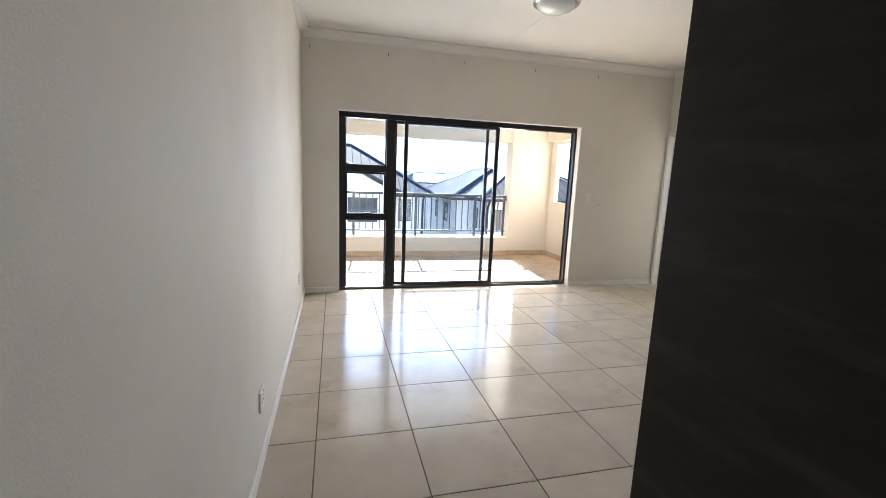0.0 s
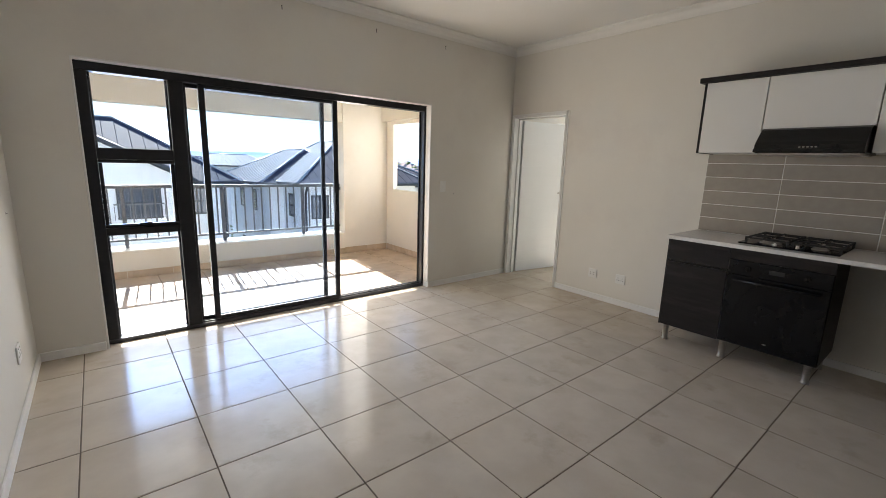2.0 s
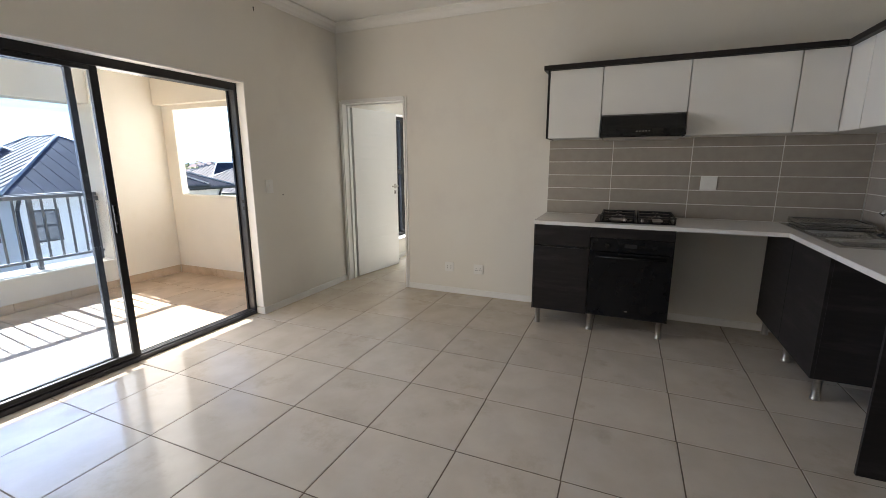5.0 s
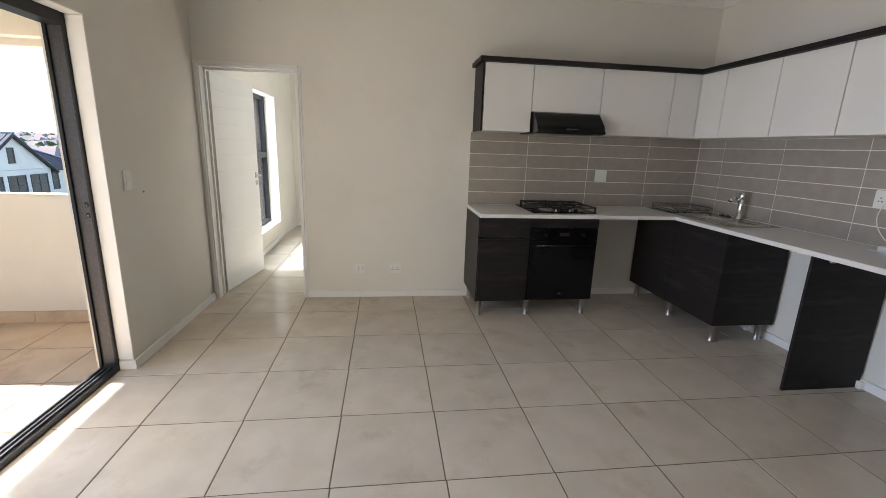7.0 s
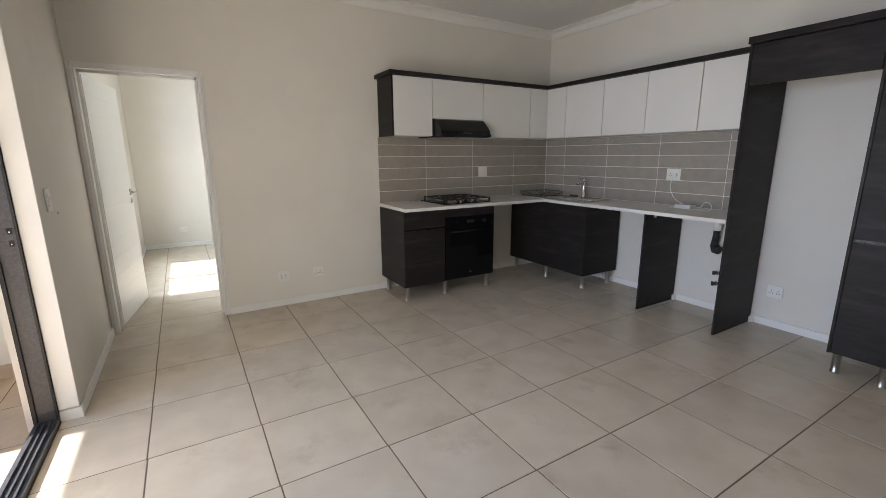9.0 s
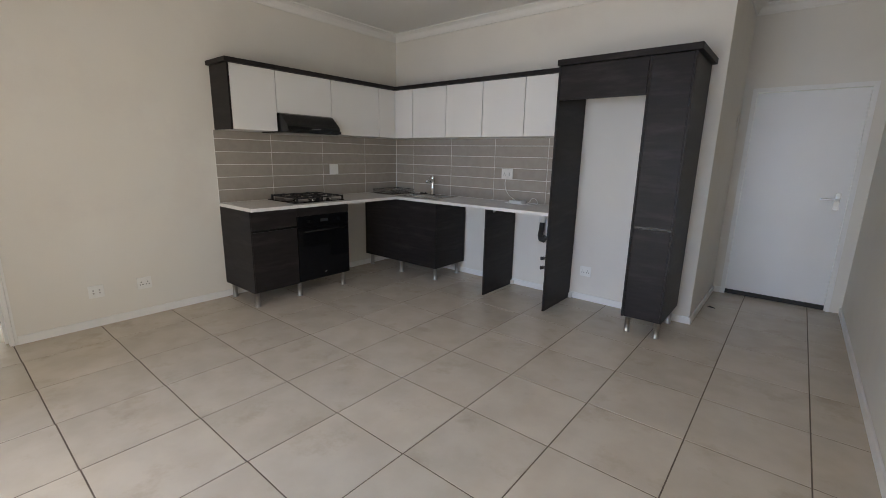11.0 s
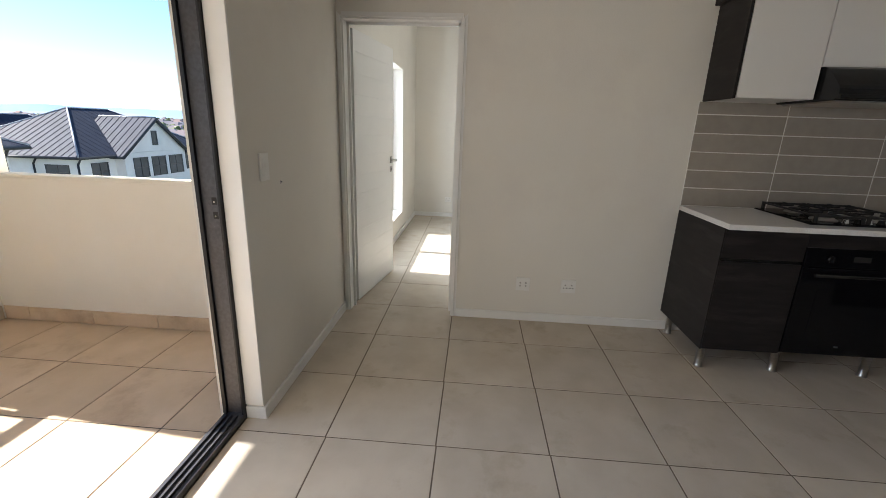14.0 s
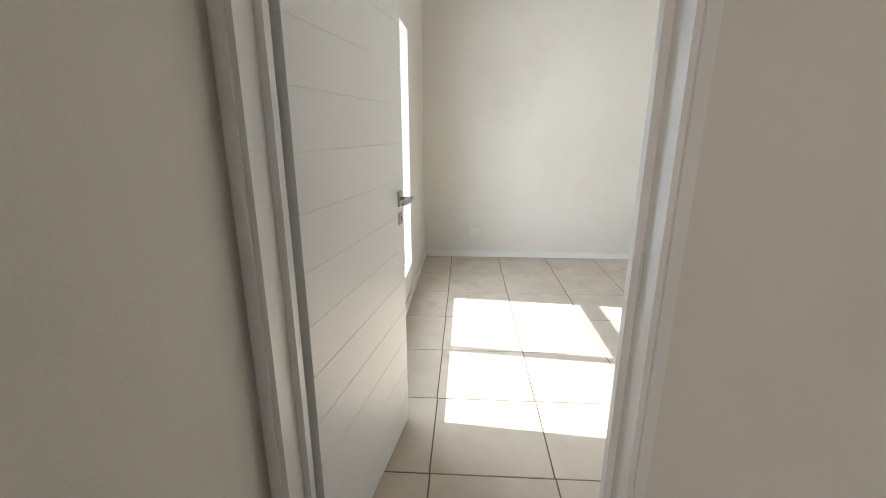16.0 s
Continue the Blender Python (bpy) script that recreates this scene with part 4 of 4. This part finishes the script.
def ribs(slope, poly, step, r):
    """Raised sheet ribs down the slope of a flat roof face."""
    p = [Vector(q) for q in poly]
    nrm = (p[1] - p[0]).cross(p[2] - p[0]).normalized()
    if nrm.z < 0:
        nrm = -nrm
    down = Vector((nrm.x * nrm.z, nrm.y * nrm.z, nrm.z * nrm.z - 1)).normalized()
    side = nrm.cross(down)
    s = [(q - p[0]).dot(side) for q in p]
    k = min(s) + step * 0.5
    while k < max(s):
        hits = []
        for i in range(len(p)):
            a, b = s[i], s[(i + 1) % len(p)]
            if (a - k) * (b - k) < 0:
                hits.append(p[i].lerp(p[(i + 1) % len(p)], (k - a) / (b - a)))
        if len(hits) == 2 and (hits[0] - hits[1]).length > 0.1:
            h0, h1 = hits
            bm = bmesh.new()
            v = [bm.verts.new(q) for q in (h0 - side * r, h0 + nrm * r * 1.6, h0 + side * r, h1 - side * r, h1 + nrm * r * 1.6, h1 + side * r)]
            bm.faces.new((v[0], v[1], v[4], v[3]))
            bm.faces.new((v[1], v[2], v[5], v[4]))
            part("rib", bm, ROOF, slope)
        k += step


class House:
    """A house with rendered walls and sheet roofs; places are drawn in from a far plan by k towards the viewer's eye."""
    def __init__(self, label, eye=(1.4, 4.0, 1.36), k=1.0):
        self.e, self.k = Vector(eye), k
        self.top = thing("house", label, "house", (0, 0, 0), "neighbouring houses")

    def p(self, x, y, z):
        return self.e + (Vector((x, y, z)) - self.e) * self.k

    def slab(self, name, lo, hi, mat, parent=None, bevel=0.0):
        a, b = self.p(*lo), self.p(*hi)
        return part(name, B((*a, *b), bevel=bevel), mat, parent or self.top)

    def wall(self, x0, y0, x1, y1, z1):
        a, b = self.p(x0, y0, 0), self.p(x1, y1, z1)
        part("wall", B((a.x, a.y, GZ, b.x, b.y, b.z)), HOUSE_WALL, self.top)

    def roof(self, faces, ridge, eaves):
        for f in faces:
            q = [self.p(*c) for c in f]
            bm = bmesh.new()
            top = [bm.verts.new(c) for c in q]
            low = [bm.verts.new(c - Vector((0, 0, 0.12))) for c in q]
            bm.faces.new(top)
            bm.faces.new(low[::-1])
            for i in range(len(q)):
                bm.faces.new((top[i], low[i], low[(i + 1) % len(q)], top[(i + 1) % len(q)]))
            rf = part("roof_slope", bm, ROOF, self.top)
            ribs(rf, q, 0.42, 0.013)
        for a, b in ridge:
            part("ridge_cap", tube(bmesh.new(), self.p(*a), self.p(*b), 0.05, n=6), ROOF_TRIM, rf, "pale grey ridge flashing")
        for a, b in eaves:
            part("gutter", tube(bmesh.new(), self.p(*a) - Vector((0, 0, 0.08)), self.p(*b) - Vector((0, 0, 0.08)), 0.075, n=6), GUTTER, rf, "dark gutter")

    def hip(self, x0, y0, x1, y1, ze, zr, r0, r1):
        """A hipped roof; r0 and r1 are the ridge's ends."""
        a, b, c, d = (x0, y0, ze), (x1, y0, ze), (x1, y1, ze), (x0, y1, ze)
        e, f = (*r0, zr), (*r1, zr)
        if abs(r0[1] - r1[1]) < abs(r0[0] - r1[0]):
            faces = [(a, b, f, e), (c, d, e, f), (d, a, e), (b, c, f)]
        else:
            faces = [(d, a, e, f), (b, c, f, e), (a, b, e), (c, d, f)]
        ends = [(a, e), (d, e), (b, f), (c, f)] if abs(r0[1] - r1[1]) < abs(r0[0] - r1[0]) else [(a, e), (b, e), (c, f), (d, f)]
        self.roof(faces, ends + [(e, f)], [(a, b), (b, c), (c, d), (d, a)])

    def gable(self, x0, x1, y0, y1, ze, xa, za, over=0.4):
        """A gable that looks towards -y, its ridge along y."""
        s0, s1 = (za - ze) / (xa - x0), (za - ze) / (x1 - xa)
        bm = bmesh.new()
        q = [self.p(*c) for c in ((x0, y0, ze), (x1, y0, ze), (xa, y0, za))]
        back = [v + Vector((0, 0.2, 0)) for v in q]
        va, vb = [bm.verts.new(c) for c in q], [bm.verts.new(c) for c in back]
        bm.faces.new(va)
        bm.faces.new(vb[::-1])
        for i in range(3):
            bm.faces.new((va[i], vb[i], vb[(i + 1) % 3], va[(i + 1) % 3]))
        part("gable_wall", bm, HOUSE_WALL, self.top)
        l, r = (x0 - over, y0 - 0.3, ze - over * s0 + 0.1), (x1 + over, y0 - 0.3, ze - over * s1 + 0.1)
        t, t2 = (xa, y0 - 0.3, za + 0.1), (xa, y1, za + 0.1)
        l2, r2 = (l[0], y1, l[2]), (r[0], y1, r[2])
        self.roof([(l, t, t2, l2), (t, r, r2, t2)], [(t, t2)], [(l, l2), (r, r2)])
        for a, b in ((l, t), (t, r)):
            part("barge_board", tube(bmesh.new(), self.p(*a) - Vector((0, 0, 0.1)), self.p(*b) - Vector((0, 0, 0.1)), 0.09, n=6), GUTTER, self.top)

    def window(self, x0, x1, z0, z1, y=None, x=None, nx=2, nz=2):
        """A framed window in a wall along x (y given) or along y (x given)."""
        if y is not None:
            a, b = self.p(x0, y, z0), self.p(x1, y, z1)
            def at(u, v, d):
                return Vector((a.x + (b.x - a.x) * u, a.y - d, a.z + (b.z - a.z) * v))
        else:
            a, b = self.p(x, x0, z0), self.p(x, x1, z1)
            def at(u, v, d):
                return Vector((a.x - d, a.y + (b.y - a.y) * u, a.z + (b.z - a.z) * v))
        win = part("window", B((*at(0, 0, -0.05), *at(1, 1, 0.015))), FAR_GLASS, self.top)
        fm = bmesh.new()
        for i in range(nx + 1):
            p = at(i / nx, 0, 0)
            box(fm, p.x - 0.03, p.y - 0.04, a.z - 0.03, p.x + 0.03, p.y + 0.02, b.z + 0.03)
        for i in range(nz + 1):
            c, d = at(0, i / nz, 0), at(1, i / nz, 0)
            box(fm, c.x - 0.038, c.y - 0.045, c.z - 0.03, d.x + 0.038, d.y + 0.025, c.z + 0.03)
        part("frame", fm, GUTTER, win)

    def downpipe(self, x, y, z):
        p = self.p(x, y, z)
        part("downpipe", pipe(bmesh.new(), [p + Vector((0, -0.35, 0)), p + Vector((0, -0.07, -0.4)), (p.x, p.y - 0.07, GZ)], 0.05, 8), GUTTER, self.top, "dark downpipe")


eye0 = (0.18, 1.06, 1.46)
a = House("white double-storey house with charcoal hipped sheet roof", eye0, 0.9)
a.wall(-8, 22, 4.75, 30, 0.40)
a.hip(-8.5, 21.5, 5.24, 30.5, 0.44, 3.05, (-4, 26), (1.04, 26))
a.wall(-3.7, 20.6, 2.9, 22, 0.66)
a.gable(-3.7, 2.9, 20.6, 24.8, 0.66, -0.4, 2.35)
for z in (-0.9, -3.6):
    a.window(0.74, 2.06, z, z + 1.1, y=20.6, nx=3)
    a.window(-2.4, -1.2, z, z + 1.1, y=20.6)
    a.window(3.36, 3.95, z - 0.08, z + 1.0, y=22)
a.downpipe(4.6, 22, 0.4)
bal_b = a.p(0.6, 20.5, -0.95)
part("balcony_rail", B((bal_b.x, bal_b.y - 0.06, bal_b.z + 0.5, bal_b.x + 1.4, bal_b.y - 0.03, bal_b.z + 0.54), *[(bal_b.x + i * 0.14, bal_b.y - 0.055, bal_b.z, bal_b.x + 0.02 + i * 0.14, bal_b.y - 0.035, bal_b.z + 0.5) for i in range(11)]), RAIL, a.top)

b = House("white double-storey house with two joined hipped roofs", eye0, 0.95)
b.wall(6.5, 22, 11.2, 29.5, 0.3)
b.hip(6.0, 21.5, 11.8, 30, 0.35, 1.98, (9.15, 24.2), (9.15, 27))
b.wall(7.2, 19.5, 13.2, 26.6, 0.4)
b.hip(6.8, 19.0, 13.8, 27, 0.45, 2.46, (10.4, 23.0), (10.4, 25))
for z in (-1.15, -3.9):
    b.window(7.6, 8.35, z, z + 1.0, y=19.5)
    b.window(10.0, 11.4, z, z + 1.0, y=19.5, nx=3)
    b.window(20.6, 21.2, z, z + 1.0, x=7.2, nx=1)
    b.window(24.0, 24.6, z, z + 1.0, x=6.5, nx=1)
    b.window(26.4, 27.0, z, z + 1.0, x=6.5, nx=1)
b.downpipe(7.3, 19.5, 0.35)
b.downpipe(9.4, 19.5, 0.35)

d = House("distant white house with charcoal gabled roof", eye0, 1.0)
d.wall(8.6, 46, 13.6, 52, 0.6)
d.hip(8.1, 45, 14.2, 53, 0.75, 1.75, (8.9, 48.5), (12.5, 48.5))
d.window(10, 11, -0.9, 0.2, y=46)
d2 = House("distant white house between the roofs", eye0, 1.0)
d2.wall(14.5, 62, 22, 70, -2.4)
d2.hip(14, 61.5, 22.5, 70.5, -2.3, 0.1, (17.5, 66), (19.5, 66))
d2.window(15.5, 17.0, -4.2, -3.0, y=62)
d2.window(18.5, 20.0, -4.2, -3.0, y=62)

eye1 = (1.64, 4.01, 1.35)
f = House("white house with low charcoal hipped roof beside the balcony", eye1, 0.85)
f.wall(9.0, 24.0, 18.6, 32.0, 0.0)
f.hip(8.5, 23.4, 19.1, 32.5, 0.06, 2.1, (13.0, 28.0), (14.6, 28.0))
f.window(16.0, 17.6, -1.9, -0.5, y=24.0, nx=2, nz=1)
f.window(12.6, 14.0, -1.9, -0.5, y=24.0, nx=2, nz=2)
f.window(16.0, 17.6, -4.6, -3.3, y=24.0)
f.downpipe(18.4, 24.0, 0.0)

eye2 = (0.39, 5.26, 1.35)
c = House("large white house with several charcoal hipped roofs", eye2, 0.65)
c.wall(34.9, 35.4, 52, 48.5, -1.95)
c.hip(34.4, 34.9, 52.6, 49, -1.84, 2.05, (41.4, 41.9), (46.0, 41.9))
c.gable(38.5, 46.7, 34.5, 40.0, -1.72, 42.7, 1.32, 0.5)
c.wall(38.5, 34.5, 46.7, 35.4, -1.74)
for x0, x1 in ((39.5, 41.2), (41.8, 43.6), (44.2, 46.1)):
    c.window(x0, x1, -4.0, -2.25, y=34.5, nx=2, nz=2)
c.window(42.2, 42.8, -1.1, 0.15, y=34.5, nx=1, nz=1)
c.window(47.3, 48.8, -3.9, -2.2, y=35.4)
c.window(36.0, 37.6, -3.9, -2.5, y=35.4)
c.window(36.4, 38.4, -3.8, -2.6, x=34.9)
for y in (35.6, 39.5):
    c.downpipe(34.85, y, -1.9)
c2 = House("white house with charcoal roof behind its neighbour", eye2, 0.75)
c2.wall(33.0, 42.0, 44, 52, -1.3)
c2.hip(32.4, 41.4, 44.6, 52.6, -1.2, 1.3, (36.5, 45.0), (40.0, 45.0))
c2.window(35, 37, -3.2, -1.8, y=42.0)

# hills on the horizon, distance haze painted in as blue colour and emission
def haze_glow(mat, colour, strength):
    bs = mat.node_tree.nodes["Principled BSDF"]
    bs.inputs["Emission Color"].default_value, bs.inputs["Emission Strength"].default_value = (*colour, 1), strength


haze_glow(HILL, (0.40, 0.56, 0.95), 0.13)
haze_glow(TOWER, (0.42, 0.58, 0.95), 0.16)
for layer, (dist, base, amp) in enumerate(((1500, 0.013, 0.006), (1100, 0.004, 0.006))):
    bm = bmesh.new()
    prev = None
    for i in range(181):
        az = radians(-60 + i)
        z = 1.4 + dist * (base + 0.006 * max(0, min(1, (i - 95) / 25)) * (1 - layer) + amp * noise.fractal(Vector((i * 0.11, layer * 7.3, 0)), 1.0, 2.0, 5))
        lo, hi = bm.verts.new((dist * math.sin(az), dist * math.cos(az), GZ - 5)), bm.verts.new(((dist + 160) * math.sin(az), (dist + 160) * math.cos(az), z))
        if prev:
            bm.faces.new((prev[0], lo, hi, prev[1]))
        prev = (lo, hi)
    tagged(part("backdrop", bm, HILL), "horizon hills with distance haze painted in blue", "hills", "", "structure")
# tower blocks, their haze painted in by blue colour and emission
for az, top in ((63.9, 0.0425), (64.45, 0.041), (65.0, 0.0395)):
    tw = thing("tower_block", "tall far tower block tinted blue for haze", "tower", (900 * math.sin(radians(az)), 900 * math.cos(radians(az)), GZ), "distant tower blocks")
    hgt = 1.4 + 900 * top - GZ
    part("shaft", B((-3.2, -3.2, 0, 3.2, 3.2, hgt), (-2.0, -2.0, hgt, 2.0, 2.0, hgt + 1.5)), TOWER, tw)

# far suburb: many small houses and trees nobody could count
rnd = random.Random(5)
walls_bm, roofs_bm, trees_bm = bmesh.new(), bmesh.new(), bmesh.new()
for i in range(1900):
    az, dist = radians(rnd.uniform(-18, 84)), 115 * math.exp(rnd.uniform(0, 2.0))
    x, y = dist * math.sin(az), dist * math.cos(az)
    lift = GZ - 4 + dist * 0.010
    if rnd.random() < 0.6:
        w, l, h = rnd.uniform(2, 4), rnd.uniform(2.5, 5), rnd.uniform(2.5, 4.5)
        box(walls_bm, x - w, y - l, lift - 3, x + w, y + l, lift + h)
        zr = lift + h + rnd.uniform(1.4, 2.6)
        v = [roofs_bm.verts.new(q) for q in ((x - w - .4, y - l - .4, lift + h), (x + w + .4, y - l - .4, lift + h), (x + w + .4, y + l + .4, lift + h), (x - w - .4, y + l + .4, lift + h), (x, y - l * 0.6, zr), (x, y + l * 0.6, zr))]
        for q in ((0, 1, 4), (1, 2, 5, 4), (2, 3, 5), (3, 0, 4, 5)):
            roofs_bm.faces.new([v[j] for j in q])
    else:
        for j in range(5):
            r = rnd.uniform(1.2, 2.8)
            bmesh.ops.create_icosphere(trees_bm, subdivisions=1, radius=r, matrix=pose(x + rnd.uniform(-4, 4), y + rnd.uniform(-4, 4), lift + rnd.uniform(1, 4), rnd.uniform(0, 90), 0, rnd.uniform(0, 90)))
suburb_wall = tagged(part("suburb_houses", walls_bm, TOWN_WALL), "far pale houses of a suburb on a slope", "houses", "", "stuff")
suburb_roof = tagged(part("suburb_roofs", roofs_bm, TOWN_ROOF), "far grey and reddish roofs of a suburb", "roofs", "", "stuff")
suburb_tree = tagged(part("far_trees", trees_bm, LEAF), "far dark tree clumps among the houses", "trees", "", "stuff")
# faint blue emission lays distance haze over the suburb's walls and roofs
haze_glow(TOWN_WALL, (0.45, 0.58, 0.95), 0.05)
haze_glow(TOWN_ROOF, (0.45, 0.58, 0.95), 0.05)

leaf_card = None


def tree(at, height, spread, seed):
    """A tapered trunk with limbs and a crown of many small leaf clumps."""
    r = random.Random(seed)
    t = thing("tree", "leafy green tree below the balcony", "tree", at, "trees below the balcony")
    tb = bmesh.new()
    tube(tb, (0, 0, 0), (0.1, 0, height * 0.55), 0.16, 0.09, 8)
    tips = []
    for i in range(9):
        a = i * 2.4
        q = (spread * 0.6 * math.cos(a) * r.uniform(0.5, 1), spread * 0.6 * math.sin(a) * r.uniform(0.5, 1), height * r.uniform(0.65, 0.95))
        tube(tb, (0.1, 0, height * r.uniform(0.35, 0.55)), q, 0.06, 0.02, 6)
        tips.append(q)
    part("trunk", tb, BARK, t)
    lb = bmesh.new()
    for i in range(1500):
        c = Vector(tips[i % 9]) + Vector((r.gauss(0, spread * 0.26), r.gauss(0, spread * 0.26), r.gauss(0, height * 0.09)))
        u = Vector((r.gauss(0, 1), r.gauss(0, 1), r.gauss(0, 1))).normalized() * r.uniform(0.08, 0.2)
        w = u.orthogonal().normalized() * r.uniform(0.05, 0.1)
        lb.faces.new([lb.verts.new(c + q) for q in (-u, w, u, -w)])
    part("crown", lb, LEAF, t)


for az, dist, hgt, spr, s in ((62.3, 42, 4.2, 3.0, 1), (64.2, 46, 4.6, 3.4, 2), (60.8, 40, 3.6, 2.6, 3), (66.0, 44, 4.4, 3.2, 4), (63.2, 52, 4.8, 3.4, 7), (65.0, 54, 5.0, 3.4, 8), (15.6, 33, 3.6, 1.8, 5), (16.3, 40, 4.4, 2.0, 6)):
    tree((0.7 + dist * math.sin(radians(az)), 4 + dist * math.cos(radians(az)), GZ), hgt, spr, s)

# ---- pieces ----
def tile_mesh(name, w, l, t, mat, edge=0.0012):
    """A tile with eased edges, its top at z = 0, from its own corner."""
    bm = bmesh.new()
    lo = [bm.verts.new((x, y, -t)) for x, y in ((0, 0), (w, 0), (w, l), (0, l))]
    mid = [bm.verts.new((x, y, -edge)) for x, y in ((0, 0), (w, 0), (w, l), (0, l))]
    hi = [bm.verts.new((x, y, 0)) for x, y in ((edge, edge), (w - edge, edge), (w - edge, l - edge), (edge, l - edge))]
    bm.faces.new(hi)
    for i in range(4):
        j = (i + 1) % 4
        bm.faces.new((lo[i], lo[j], mid[j], mid[i]))
        bm.faces.new((mid[i], mid[j], hi[j], hi[i]))
    return mesh_of(name, bm, mat)


shared = {}


def lay(parent, name, x0, y0, x1, y1, z, t, mat, m=None, wobble=0.0):
    key = (name, round(x1 - x0, 3), round(y1 - y0, 3))
    if key not in shared:
        shared[key] = tile_mesh(name, x1 - x0, y1 - y0, t, mat)
    ob = new(name, shared[key])
    ob.parent = parent
    tip = pose(x0, y0, z, rnd.uniform(-wobble, wobble), rnd.uniform(-wobble, wobble), 0)
    ob.matrix_basis = (m @ tip) if m else tip
    return ob


S, J, OX, OY = 0.505, 0.0062, 0.010, 0.006
floor = bpy.data.objects["floor"]
for i in range(-1, 17):
    for j in range(-3, 10):
        if not ((i <= 8 and j >= 0) or (i <= 1 and j < 0) or (i >= 9 and j >= 2)):
            continue
        x0, x1, y0, y1 = max(i * S + OX, -0.44) + J / 2, min((i + 1) * S + OX, 8.30) - J / 2, j * S + OY + 0.006 * i * S + J / 2, min((j + 1) * S + OY + 0.006 * i * S, 4.984) - J / 2
        lay(floor, "floor_tile", x0, y0, x1, y1, 0.0, 0.006, TILE, wobble=0.05)
terrace = bpy.data.objects["balcony_floor"]
for i in range(-9, 1):
    for j in range(-2, 4):
        x0, x1 = max(3.50 + i * 0.47, WX) + 0.003, min(3.97 + i * 0.47, PX) - 0.003
        y0, y1 = max(5.82 + j * 0.47, 5.086) + 0.003, min(6.29 + j * 0.47, PY) - 0.003
        if x1 - x0 > 0.02 and y1 - y0 > 0.02:
            lay(terrace, "terrace_tile", x0, y0, x1, y1, -0.02, 0.006, BALCONY_TILE, wobble=0.08)
up = bpy.data.objects["balcony_upstand"]
for i in range(-8, 1):
    x0, x1 = max(3.20 + i * 0.47 - 0.47, WX), 3.20 + i * 0.47
    if x1 - x0 > 0.03:
        lay(up, "skirting_tile", x0 + 0.002, 0.002, x1 - 0.002, 0.088, 0, 0.010, BALCONY_TILE, Matrix.Translation((0, PY - 0.010, -0.02)) @ pose(0, 0, 0, 90))
pier = bpy.data.objects["balcony_pier"]
for x0, x1 in ((3.20, 3.58), (3.58, 3.958)):
    lay(pier, "skirting_tile", x0 + 0.002, 0.002, x1 - 0.002, 0.098, 0, 0.010, BALCONY_TILE, Matrix.Translation((0, PY - 0.010, -0.02)) @ pose(0, 0, 0, 90))
side = bpy.data.objects["balcony_east_wall"]
for j in range(5):
    y0, y1 = max(5.19 + j * 0.47 - 0.07, 5.125), min(5.66 + j * 0.47 - 0.07, PY - 0.012)
    if y1 - y0 > 0.03:
        lay(side, "skirting_tile", y0 + 0.002, 0.002, y1 - 0.002, 0.098, 0, 0.010, BALCONY_TILE,
            Matrix.Translation((PX - 0.010, 0, -0.02)) @ Matrix(((0, 0, -1, 0), (1, 0, 0, 0), (0, 1, 0, 0), (0, 0, 0, 1))))

ROWZ = [0.9155, 1.036, 1.153, 1.270, 1.388, 1.505, 1.584]
back_e = structure("splashback_1", B((EX - 0.006, SY + 0.010, 0.9155, EX - 0.0005, 2.555, 1.584)), SPLASH_GROUT, "taupe glazed wall tiles behind the hob", "splashback")
back_s = structure("splashback_2", B((1.921, SY + 0.0005, 0.9155, EX - 0.0005, SY + 0.006, 1.584)), SPLASH_GROUT, "taupe glazed wall tiles behind the sink", "splashback")
m_e = Matrix.Translation((EX - 0.009, 0, 0)) @ Matrix(((0, 0, -1, 0), (-1, 0, 0, 0), (0, 1, 0, 0), (0, 0, 0, 1)))
m_s = Matrix.Translation((0, SY + 0.009, 0)) @ Matrix(((-1, 0, 0, 0), (0, 0, 1, 0), (0, 1, 0, 0), (0, 0, 0, 1)))
for z0, z1 in zip(ROWZ, ROWZ[1:]):
    for ya, yb in zip((2.555, 2.003, 1.392, 0.780), (2.003, 1.392, 0.780, SY + 0.011)):
        lay(back_e, "wall_tile", -ya + 0.003, z0 + 0.003, -yb - 0.003, z1 - 0.003, 0, 0.004, SPLASH, m_e)
    for xa, xb in zip((EX - 0.011, 4.108, 3.495, 2.883, 2.247), (4.108, 3.495, 2.883, 2.247, 1.922)):
        lay(back_s, "wall_tile", -xa + 0.003, z0 + 0.003, -xb - 0.003, z1 - 0.003, 0, 0.004, SPLASH, m_s)
